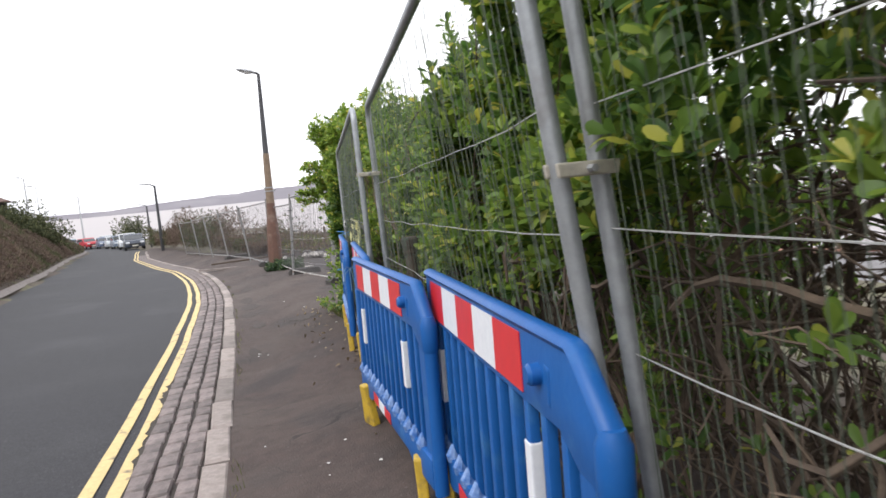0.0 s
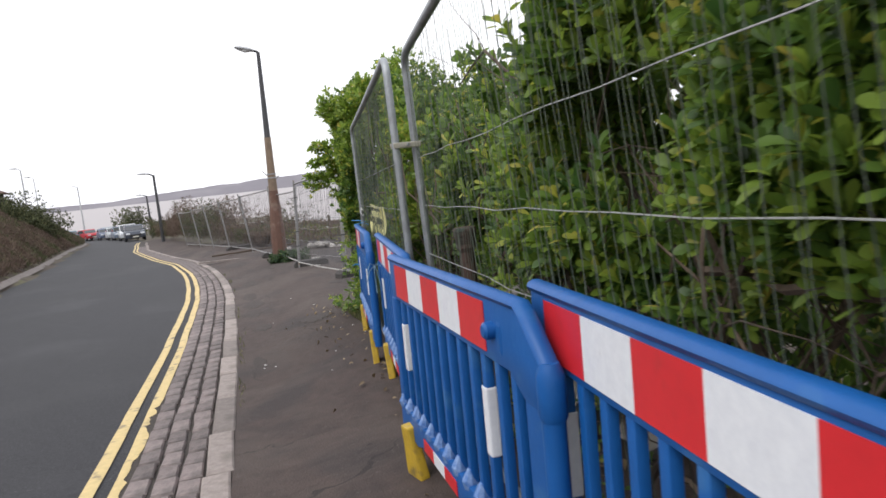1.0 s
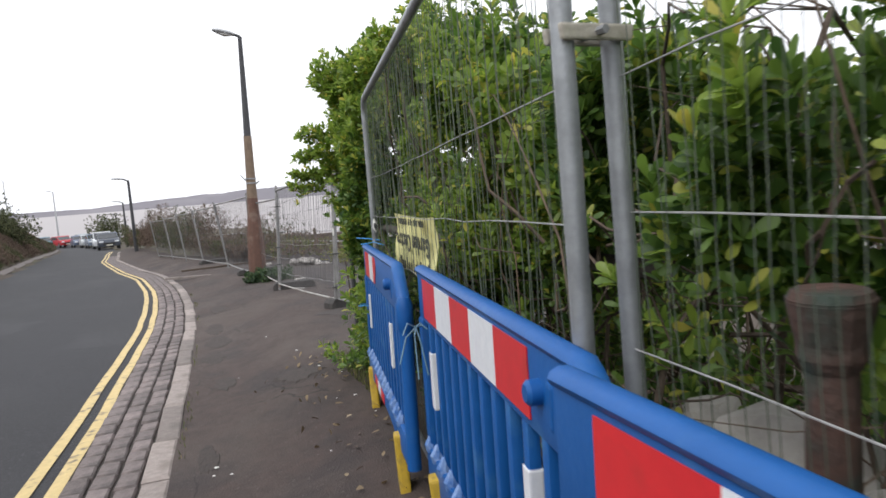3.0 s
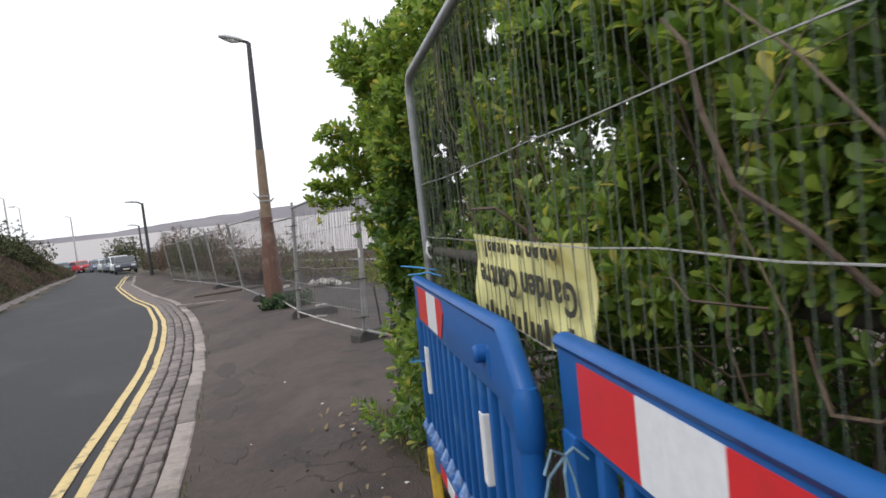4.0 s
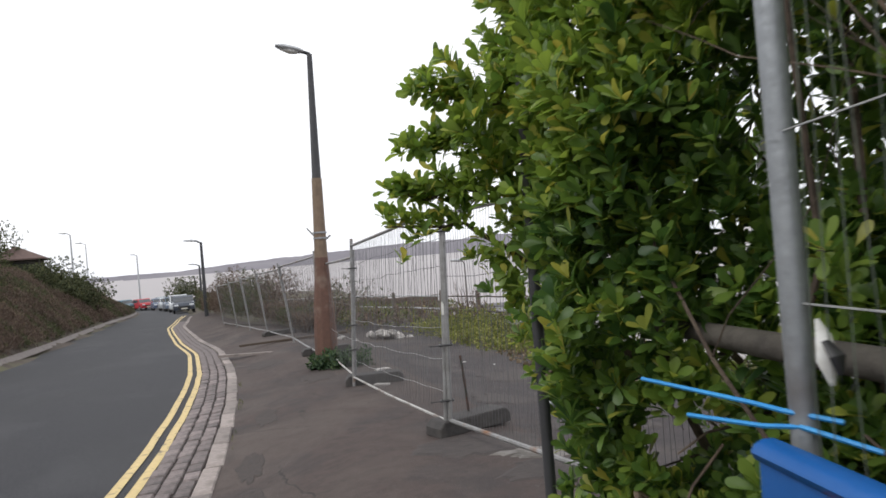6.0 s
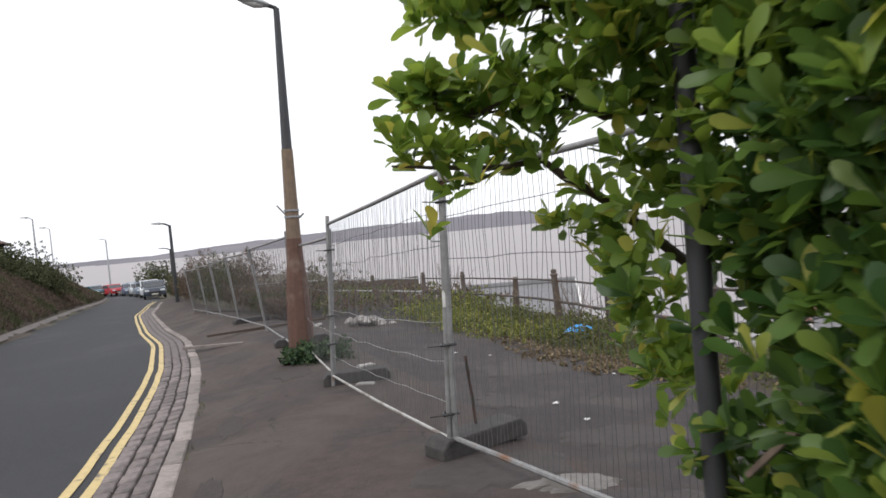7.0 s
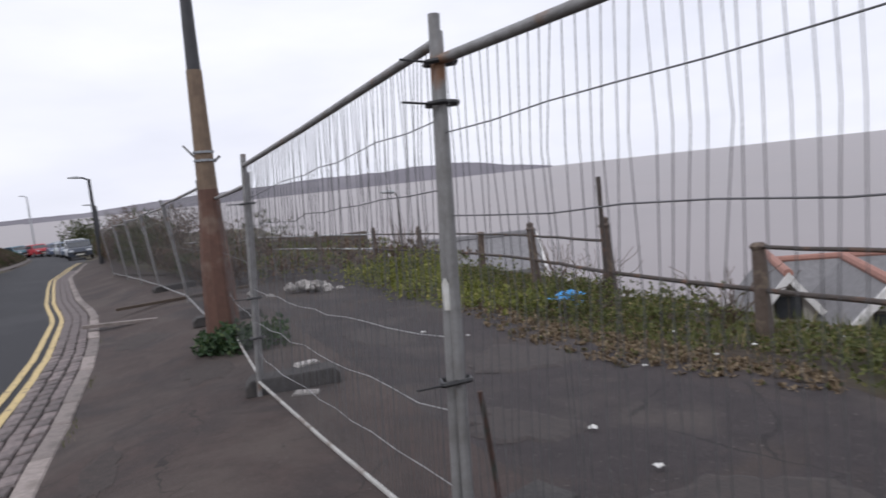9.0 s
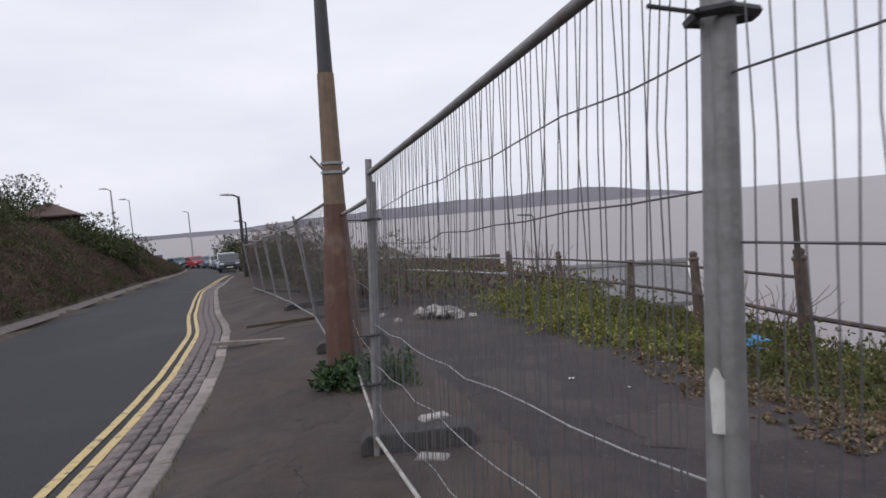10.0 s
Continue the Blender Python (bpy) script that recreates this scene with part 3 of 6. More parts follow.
def fence_panel(a, b2, style, label, seed, top=2.0, lean_a=0.0, lean_b=0.0, top_b=None, gauge=0.0017, metal=None, wire=None, low=0.12, horiz=(0.66, 0.42), spacing=0.038, bottom_mat=None, foot=True):
    """A temporary fence panel from a to b2 (x, y): tube frame, wire infill, horizontal wires.
    style 'round' bends the frame over at the corners, 'square' lets the posts stand proud of the top rail."""
    metal, wire = metal or GALV, wire or WIRE
    rr = random.Random(seed)
    a3, b3 = Vector((a[0], a[1], gz(*a) + 0.035)), Vector((b2[0], b2[1], gz(*b2) + 0.035))
    along = (b3 - a3)
    length = along.length
    ux = along.normalized()
    flat_n = Vector((-ux.y, ux.x, 0)).normalized()
    m = Matrix.Translation(a3)
    t = thing("mesh_fence_panel", label, "fence", "temporary fence panels", m)

    def P(s, z):
        """Local point at s along and z up, with the lean of the two ends."""
        k = lean_a * (1 - s / length) + lean_b * (s / length)
        zz = z * (1 + ((top_b or top) / top - 1) * s / length)
        return ux * s + Vector((0, 0, zz)) + flat_n * (k * zz)

    r = 0.02
    if style == "round":
        c = 0.10
        arc = [(c * (1 - math.cos(a)), top - c * (1 - math.sin(a))) for a in np.linspace(0, math.pi / 2, 6)]
        pts = [P(0, 0.02), P(0, 0.6), P(0, 1.2)] + [P(u, z) for u, z in arc] + [P(length * 0.5, top - 0.006)] + [P(length - u, z) for u, z in reversed(arc)] + [P(length, 1.2), P(length, 0.02)]
        part("frame", Build().tube(pts, r, 10), metal, t, smooth=True)
    else:
        part("post", Build().tube([P(0, -0.02), P(0, 1.0), P(0, top + 0.1)], r, 10), metal, t, smooth=True)
        part("post", Build().tube([P(length, -0.02), P(length, 1.0), P(length, top + 0.1)], r, 10), metal, t, smooth=True)
        part("top_rail", Build().tube([P(0, top + 0.01), P(length * 0.5, top + 0.004), P(length, top + 0.01)], r * 0.85, 10), metal, t, smooth=True)
    part("bottom_rail", Build().tube([P(0, low), P(length * 0.5, low - 0.015), P(length, low)], r * (0.6 if bottom_mat else 0.9), 8), bottom_mat or metal, t, smooth=True)
    b = Build()
    n = int(length / spacing)
    for i in range(1, n):
        s = length * i / n
        hi = top + 0.004
        if style == "round":
            e = min(s, length - s)
            hi = top if e > c else top - c * (1 - e / c) ** 2 - 0.005
        wave = [0.0 if style == "round" else 0.028 * noise.noise(Vector((s * 2.2, f * 2.4, seed * 1.7))) + 0.012 * noise.noise(Vector((s * 9, f * 3, seed))) for f in (0.3, 0.55, 0.8)]
        b.tube([P(s, low)] + [P(s + wave[(0.3, 0.55, 0.8).index(f)] + rr.gauss(0, 0.006), low + (hi - low) * f) + flat_n * rr.gauss(0, 0.008) for f in (0.3, 0.55, 0.8)] + [P(s + rr.gauss(0, 0.003), hi)], gauge, 3, False)
    tagged(part("wire_infill", b, wire, t), kind="stuff")
    for f, rise in [(h, 0.0) if type(h) is float else h for h in horiz]:
        z = low + (top - low) * f
        pts = [P(length * i / 12, z + rise * i / 12 + rr.gauss(0, 0.004 if style == "round" or rise else 0.008) - (0.004 if style == "round" or f > 0.5 else 0.02) * math.sin(math.pi * i / 12)) + flat_n * rr.gauss(0, 0.006) for i in range(13)]
        part("horizontal_wire", Build().tube(pts, 0.0017 if style == "round" else 0.0023, 5), WIRE_PALE if style == "round" or f < 0.5 else wire, t)
    return t, P, length


def fence_clamp(p, width, turn):
    t = thing("fence_clamp", "dull zinc clamp joining two fence posts", "clamp", "fence clamps", pose(*p, 0, 0, turn))
    part("plate", Build().slab([(-width / 2 - 0.02, -0.014), (width / 2 + 0.02, -0.014), (width / 2 + 0.024, 0.014), (-width / 2 - 0.024, 0.014)], 0.012), CLAMP, t, bevel=0.004).location = (0, -0.024, 0)
    part("plate", Build().slab([(-width / 2 - 0.02, -0.014), (width / 2 + 0.02, -0.014), (width / 2 + 0.024, 0.014), (-width / 2 - 0.024, 0.014)], 0.012), CLAMP, t, bevel=0.004).location = (0, 0.024, 0)
    part("bolt", Build().tube([(0, -0.05, 0), (0, 0.045, 0)], 0.008, 6), GALV, t)


def fence_foot(x, y, turn, length=0.72, label="dark rubber fence foot block lying on the asphalt"):
    t = thing("rubber_block", label, "block", "rubber blocks", pose(x, y, gz(x, y) + 0.035, 0, 0, turn))
    pr = [(-length / 2, 0), (length / 2, 0), (length / 2, 0.08), (length / 2 - 0.05, 0.13), (-length / 2 + 0.05, 0.13), (-length / 2, 0.08)]
    part("body", Build().slab(pr, 0.22), BLOCK, t, bevel=0.015)
    return t


F0A, F0B = (0.714, 0.97), (1.03, 4.28)
F1A, F1B = (0.912, 4.27), (1.40, 7.65)
HZ = (0.72, 0.589, 0.453)
HEDGE_MESH = "galvanised round-topped mesh fence panel "
fence_panel(F0A, F0B, "round", HEDGE_MESH + "leaning in front of the hedge", 1, top=1.98, lean_a=0.121, lean_b=0.02, wire=WIRE_HEDGE, gauge=0.0011, horiz=HZ)
fence_panel(F1A, F1B, "round", HEDGE_MESH + "with a banner", 2, top=1.98, lean_a=0.012, wire=WIRE_HEDGE, gauge=0.0011, horiz=HZ)
fence_panel((0.42, -2.3), (0.775, 0.96), "round", HEDGE_MESH + "leaning in front of the hedge", 3, top=1.98, lean_a=0.1, lean_b=0.104, wire=WIRE_HEDGE, gauge=0.0011, horiz=HZ)
fence_clamp((0.947, 4.275, 1.60), 0.105, 4)
fence_clamp((0.592, 0.965, 1.505), 0.09, 0)
SQ = "weathered square-cornered mesh fence panel with bowed wires"
FP, GP, FQ = (1.925, 12.10), (1.55, 15.22), (1.52, 18.2)
fence_panel(FP, GP, "square", SQ + " beside the pavement", 5, top=1.815, top_b=1.72, lean_a=-0.064, lean_b=-0.065, metal=GALV_OLD, horiz=(0.864, 0.729, 0.437, 0.289, 0.136), spacing=0.034, bottom_mat=PALE_PIPE)
fence_panel((1.958, 12.075), (2.63, 9.2), "square", SQ + " facing the forecourt", 6, top=1.755, top_b=1.72, lean_a=0.047, lean_b=0.03, metal=GALV_OLD, horiz=((0.862, 0.10), 0.70), spacing=0.043)
fence_panel((1.57, 15.25), FQ, "square", "weathered mesh fence panel beside the lamp post", 7, spacing=0.09, top=1.58, top_b=1.60, lean_a=-0.065, metal=GALV_OLD, horiz=(0.6, 0.3), bottom_mat=PALE_PIPE)
FAR = [(1.39, 18.32), (1.05, 22.8), (0.45, 26.4), (-0.1, 29.2), (-0.62, 31.7), (-1.25, 34.5)]
for i in range(len(FAR) - 1):
    fence_panel(FAR[i], FAR[i + 1], "square", "leaning weathered mesh fence panel before the brown scrub", 20 + i, top=1.75 - 0.05 * i, lean_a=0.10 if i else 0.0, lean_b=0.12, metal=GALV_OLD, horiz=(0.55,), spacing=0.06)
fence_foot(2.16, 12.24, 20)
fence_foot(1.82, 15.30, -6)
fence_foot(1.55, 19.6, 5, 0.9, "dark rubber fence foot block near the lamp post")
fence_foot(0.75, 26.0, 20, 0.9)


# ---------- traffic barriers ----------
def barrier(far, near, seed, tape=5, label="", stripe=0.25, start=0.12, lift=(0.0, 0.0)):
    """Interlocking plastic barrier; local x runs from the far end (0) to the near end (length)."""
    rr = random.Random(seed)
    fx, fy = far
    length = math.hypot(near[0] - fx, near[1] - fy)
    zf, zn = gz(*far) + 0.052 + lift[0], gz(*near) + 0.052 + lift[1]
    xa = Vector((near[0] - fx, near[1] - fy, zn - zf)).normalized()
    ya = Vector((0, 0, 1)).cross(xa).normalized()
    za = Vector((0, 0, 1))
    m = Matrix((xa, ya, za)).transposed().to_4x4()
    m.translation = (fx, fy, zf)
    t = thing("traffic_barrier", label, "barrier", "plastic traffic barriers", m)
    L, H, side = length, 1.0, -1  # the road is on the -y side locally
    # upper board with sloping near corner
    board = [(0.0, 0.795), (L - 0.26, 0.795), (L - 0.16, 0.74), (L - 0.02, 0.74), (L - 0.0, 0.80), (L - 0.03, 0.86), (L - 0.17, H - 0.02), (0.0, H - 0.02)]
    part("top_board", Build().slab(board, 0.035), BLUE, t, bevel=0.006, smooth=True)
    lip = Build().tube([(0.0, 0, H - 0.012), (L * 0.5, 0, H - 0.012), (L - 0.18, 0, H - 0.012), (L - 0.15, 0, H - 0.03), (L - 0.04, 0, 0.87), (L - 0.01, 0, 0.82)], 0.027, 10, flat=0.65)
    part("top_lip", lip, BLUE, t, smooth=True)
    part("knuckle", Build().tube([(L - 0.03, 0, 0.72), (L - 0.03, 0, 0.74), (L - 0.03, 0, 0.84), (L - 0.03, 0, 0.87)], [0.028, 0.036, 0.036, 0.024], 12), BLUE, t, smooth=True)
    part("end_post", Build().tube([(L - 0.03, 0, 0.14), (L - 0.03, 0, 0.74)], 0.030, 12), BLUE, t, smooth=True)
    part("end_post", Build().slab([(0.0, 0.14), (0.075, 0.14), (0.075, 0.80), (0.0, 0.80)], 0.05), BLUE, t, bevel=0.01, smooth=True)
    part("knob", Build().tube([(L - 0.37, 0.01, 0.89), (L - 0.37, -0.04, 0.89), (L - 0.37, -0.048, 0.89)], [0.028, 0.026, 0.018], 12), BLUE, t, smooth=True)
    part("socket", Build().slab([(L - 0.335, 0.83), (L - 0.30, 0.825), (L - 0.295, 0.92), (L - 0.33, 0.925)], 0.042), BLUE, t, bevel=0.01)
    # slats
    n = 13
    for i in range(n):
        x = 0.05 + 0.1255 * i
        w = 0.020
        part("slat", Build().slab([(x - w, 0.26), (x + w, 0.26), (x + w, 0.80), (x - w, 0.80)], 0.030), BLUE, t, bevel=0.008, smooth=True)
        part("slat_foot", Build().tube([(x, -0.010, 0.27), (x, -0.018, 0.29), (x, -0.008, 0.33)], [0.030, 0.028, 0.014], 8), BLUE_WORN, t, "scuffed moulded slat foot", smooth=True)
    part("web", Build().slab([(L - 0.17, 0.14), (L - 0.06, 0.14), (L - 0.06, 0.76), (L - 0.17, 0.76)], 0.03), BLUE, t, bevel=0.008)
    low = [(0.0, 0.15), (0.30, 0.14), (0.40, 0.17), (L - 0.5, 0.17), (L - 0.40, 0.14), (L - 0.05, 0.15), (L - 0.05, 0.28), (0.0, 0.28)]
    part("bottom_rail", Build().slab(low, 0.06), BLUE, t, bevel=0.012, smooth=True)
    # reflective tape
    x0 = start
    widths = [stripe] * 5 if tape == 5 else [0.27, 0.24, 0.16]
    for i, w in enumerate(widths):
        z0, z1 = 0.815, 0.965
        poly = [(x0, z0), (x0 + w, z0), (x0 + w, z1), (x0, z1)]
        if tape != 5 and i == 2:
            poly = [(x0, z0), (x0 + w * 0.5, z0), (x0 + w, (z0 + z1) / 2 + 0.03), (x0 + w * 0.7, z1), (x0, z1)]
        for s in (-1, 1):
            o = part("tape", Build().slab(poly, 0.003), (RED_TAPE, WHITE_TAPE)[i % 2], t, ("red", "white")[i % 2] + " reflective tape")
            o.location = (0, s * 0.0195, 0)
        x0 += w
    for x in (0.1755, 1.305):
        part("white_strip", Build().slab([(x - 0.023, 0.47), (x + 0.023, 0.47), (x + 0.023, 0.69), (x - 0.023, 0.69)], 0.036), WHITE_TAPE, t, "white reflective strip wrapped round a slat", bevel=0.006)
    for i in range(3):
        xa2 = L * 0.25 + i * 0.16
        o = part("low_tape", Build().slab([(xa2, 0.18), (xa2 + 0.16, 0.18), (xa2 + 0.16, 0.235), (xa2, 0.235)], 0.003), (RED_TAPE, WHITE_TAPE)[i % 2], t, ("red", "white")[i % 2] + " reflective tape")
        o.location = (0, -0.0325, 0)
    # feet
    for x, up_by in ((0.2, lift[0]), (L - 0.28, lift[1])):
        turn = rr.uniform(-14, 14)
        f = Build().slab([(-0.075, -0.03 - up_by), (-0.075, 0.0 - up_by), (-0.05, 0.12), (-0.04, 0.22), (0.04, 0.22), (0.05, 0.12), (0.075, 0.0 - up_by), (0.075, -0.03 - up_by)], 0.05)
        o = part("foot", f, YELLOW_FOOT, t, "yellow moulded plastic foot", bevel=0.012)
        o.matrix_basis = pose(x, -0.02, 0.0, rr.uniform(2, 7), 0, turn)
    return t


BLAB = "blue plastic barrier with red and white tape"
barrier((0.755, 2.57), (0.513, 0.786), 1, 5, BLAB + " by the fence", 0.24, 0.11, (0.012, 0.055))
barrier((0.748, 4.10), (0.656, 2.302), 2, 5, BLAB + " and scuffed lower rail", 0.25, 0.12, (0.012, 0.03))
barrier((1.088, 5.78), (0.811, 4.002), 3, 5, BLAB + " hooked to its neighbour", 0.25, 0.12, (0.005, 0.012))
barrier((1.305, 7.62), (1.021, 5.843), 4, 3, "blue plastic barrier with mostly peeled red and white tape", 0.25, 0.13, (0.012, 0.056))


# ---------- lamp posts ----------
def big_lamp():
    base = Vector((1.43, 17.9, gz(1.43, 17.9)))
    t = thing("street_lamp", "leaning street lamp with brown concrete base and dark upper shaft", "street lamp", "street lamps", Matrix.Translation(base))
    h = 4.66 - base.z
    ax = Vector((0.13 / h, 0, 1))

    def A(z):
        return ax * z
    part("lower_shaft", Build().tube([A(-0.1), A(0.5), A(1.0), A(1.4), A(1.75)], [0.185, 0.18, 0.16, 0.125, 0.108], 10), LAMP_LOW, t, "brown painted concrete lower shaft")
    part("middle_shaft", Build().tube([A(1.75), A(2.4), A(3.03)], [0.106, 0.092, 0.082], 10), LAMP_MID, t, "buff concrete middle shaft")
    part("upper_shaft", Build().tube([A(3.03), A(3.6), A(h)], [0.074, 0.064, 0.042], 10), LAMP_TOP, t, "dark painted upper shaft", smooth=True)
    for z in (2.05, 2.14):
        part("band", Build().tube([A(z), A(z + 0.025)], 0.112, 10), GALV, t)
    part("bracket", Build().tube([A(2.16) + Vector((-0.2, 0, 0.08)), A(2.1) + Vector((-0.09, 0, 0))], 0.012, 6), GALV_OLD, t)
    part("bracket", Build().tube([A(2.08) + Vector((0.10, 0, -0.04)), A(2.0) + Vector((0.17, 0, 0.1))], 0.016, 6), GALV_OLD, t)
    tp = A(h)
    part("arm", Build().tube([tp, tp + Vector((-0.06, -0.01, 0.02)), tp + Vector((-0.16, -0.02, 0.045))], 0.03, 8), LAMP_TOP, t, smooth=True)
    part("lantern", Build().tube([tp + Vector((-0.10, -0.01, 0.04)), tp + Vector((-0.2, -0.02, 0.06)), tp + Vector((-0.42, -0.05, 0.10)), tp + Vector((-0.53, -0.06, 0.125))], [0.05, 0.085, 0.09, 0.04], 10, flat=0.6), LAMP_HEAD, t, smooth=True)
    part("bowl", Build().tube([tp + Vector((-0.19, -0.02, 0.03)), tp + Vector((-0.3, -0.04, 0.035)), tp + Vector((-0.45, -0.055, 0.075))], [0.05, 0.07, 0.04], 10, flat=0.6), LENS, t, smooth=True)
    return t


big_lamp()


def far_lamp(x, y, ztop, r, arm, mat, label, double=False):
    z0 = gz(x, y)
    t = thing("street_lamp", label, "street lamp", "street lamps", pose(x, y, z0))
    h = ztop - z0
    part("shaft", Build().tube([(0, 0, -0.2), (0, 0, h * 0.4), (0, 0, h)], [r * 1.4, r * 1.1, r * 0.8], 8), mat, t, smooth=True)
    for s in ((-1, 1) if double else (-1,)):
        part("arm", Build().tube([(0, 0, h - 0.05), (s * arm * 0.5, 0, h + 0.08), (s * arm, 0, h + 0.12)], r * 0.6, 6), mat, t)
        part("lantern", Build().tube([(s * arm * 0.7, 0, h + 0.1), (s * arm, 0, h + 0.13), (s * (arm + 0.45), 0, h + 0.15)], [0.05, 0.12, 0.06], 8, flat=0.6), LAMP_HEAD, t, smooth=True)


far_lamp(-3.19, 49.0, 3.04, 0.09, 0.5, LAMP_TOP, "dark street lamp beside the parked cars")
far_lamp(-5.6, 72.0, 1.9, 0.09, 0.5, LAMP_TOP, "dark street lamp down the hill")
far_lamp(-9.0, 100.0, 0.6, 0.10, 0.5, LAMP_TOP, "distant street lamp near the car park")
far_lamp(-17.1, 108.0, 4.3, 0.10, 0.4, LAMP_HEAD, "tall grey lamp column above the car park")
far_lamp(-14.07, 64.5, 5.0, 0.07, 0.35, LAMP_HEAD, "thin grey lamp column on the bank")
far_lamp(-14.6, 71.0, 4.5, 0.05, 0.35, LAMP_HEAD, "thin grey lamp column further along the bank")


# ---------- banner, pole and ties on the hedge fence ----------
def lettering(body, size, mat, parent, m, name="lettering"):
    c = bpy.data.curves.new(name, 'FONT')
    c.body, c.size, c.align_x, c.align_y, c.extrude = body, size, 'CENTER', 'BOTTOM_BASELINE', 0.0012
    c.offset = 0.0022
    c.resolution_u = 3
    tmp = bpy.data.objects.new("tmp", c)
    me = bpy.data.meshes.new_from_object(tmp)
    bpy.data.objects.remove(tmp)
    me.materials.clear()
    me.materials.append(mat)
    o = new(name, me)
    o.parent, o.matrix_basis = parent, m
    return o


def banner():
    """A yellow banner hung upside down on the fence, bowed between the wires."""
    a, b2 = Vector((1.270, 6.683, 1.226)), Vector((1.160, 5.745, 1.264))
    L = (b2 - a).length
    xa = (b2 - a).normalized()
    ya = Vector((0, 0, 1)).cross(xa)
    m = Matrix((xa, ya, Vector((0, 0, 1)))).transposed().to_4x4()
    m.translation = a
    t = thing("banner", "pale yellow garden centre banner hung upside down on mesh", "banner", m=m)
    H = 0.275
    b = Build()
    n = 56
    for yy in (-0.0012, 0.0012):
        rows = []
        for j in range(8):
            z = -H * j / 7
            rows.append([(L * i / n, yy + 0.008 * math.sin(i * 1.68) + 0.01 * math.sin(j * 0.9 + i * 0.1), z - 0.010 * math.sin(math.pi * i / n) * (1 - j / 7) - 0.012 * i / n) for i in range(n + 1)])
        b.grid(rows)
    part("sheet", b, BANNER, t, smooth=True)
    up = Matrix.Rotation(radians(180), 4, 'Y') @ pose(0, 0, 0, 90, 0, 0)

    def put(body, size, x, z, gap, cut=-1.0):
        """One mesh for each letter, set from its own width; the line runs towards -x since it hangs upside down."""
        meshes = []
        for ch in body:
            if ch == " ":
                meshes.append((None, size * 0.30))
                continue
            o = lettering(ch, size, INK, t, Matrix(), "letter")
            for v in o.data.vertices:
                v.co.y = max(v.co.y, cut)
            xs = [v.co.x for v in o.data.vertices]
            meshes.append((o, max(xs) - min(xs) + gap))
        pen = x + sum(w for _, w in meshes) / 2
        for o, w in meshes:
            if o:
                o.matrix_basis = Matrix.Translation((pen - w / 2, -0.016, z - 0.012 * (pen / L))) @ up
            pen -= w
    put("open as usual", 0.094, 0.49, -0.002, 0.013, 0.016)
    put("Garden Centre", 0.110, 0.50, -0.093, 0.012)
    for i in range(15):
        x, h = 0.14 + i * 0.053, 0.045 + 0.02 * (i % 3 == 1)
        o = part("printed_bar", Build().slab([(x, -0.272), (x + 0.026, -0.272), (x + 0.026, -0.272 + h), (x, -0.272 + h)], 0.002), INK, t)
        o.location = (0, -0.016, 0)


banner()
tagged(part("wooden_pole", Build().tube([(1.60, 8.5, 1.08), (1.62, 8.0, 1.06), (1.66, 7.0, 1.04), (1.70, 6.0, 1.02), (1.74, 5.1, 1.01)], [0.018, 0.028, 0.034, 0.036, 0.035], 10), LOG, smooth=True), "weathered grey wooden pole lying through the hedge", "pole")
tagged(part("blue_twine", Build().tube([(1.36, 8.02, 1.02), (1.372, 7.72, 1.03), (1.375, 7.66, 1.03), (1.42, 7.6, 1.02)], 0.004, 6).tube([(1.35, 7.86, 0.985), (1.37, 7.70, 1.0), (1.385, 7.64, 1.01), (1.43, 7.55, 0.99)], 0.004, 6), BLUE_TIE), "bright blue twine tied round the fence post", "twine")
tagged(part("barrier_twine", Build().tube([(1.235, 7.60, 0.60), (1.262, 7.565, 0.605), (1.30, 7.55, 0.60), (1.345, 7.59, 0.60), (1.30, 7.64, 0.60), (1.25, 7.61, 0.61)], 0.0035, 6), BLUE_TIE), "blue twine tied round the barrier end", "twine")
cord = Build()
for k, (dx, dz, w) in enumerate(((-0.05, -0.02, 0.03), (-0.07, -0.13, 0.02), (0.0, -0.20, 0.05), (0.04, -0.19, 0.03), (0.05, -0.01, 0.02))):
    cord.tube([(1.03, 5.70, 0.82), (1.02 + dx * 0.5, 5.69, 0.82 + dz * 0.4 + w), (1.02 + dx, 5.68, 0.82 + dz)], 0.0032, 5)
tagged(part("frayed_cord", cord.tube([(1.03, 5.70, 0.82), (1.07, 5.73, 0.82)], 0.004, 5), CORD), "frayed pale blue cord knotted on the barrier", "cord")
rag = thing("tied_rag", "small white and black rag knotted to the wire", "rag", m=pose(1.39, 7.60, 1.10) @ Matrix.Scale(0.6, 4))
part("white_cloth", Build().tube([(0, 0, 0.11), (0.005, -0.01, 0.07), (0.0, -0.02, 0.02), (0.01, -0.02, -0.04)], [0.006, 0.022, 0.03, 0.008], 8, flat=0.5), PAPER, rag, "white cloth", smooth=True)
part("black_cloth", Build().tube([(0, -0.02, 0.06), (0.0, -0.05, 0.03), (0.0, -0.055, -0.01)], [0.012, 0.022, 0.008], 8, flat=0.5), TIE, rag, "black cloth", smooth=True)

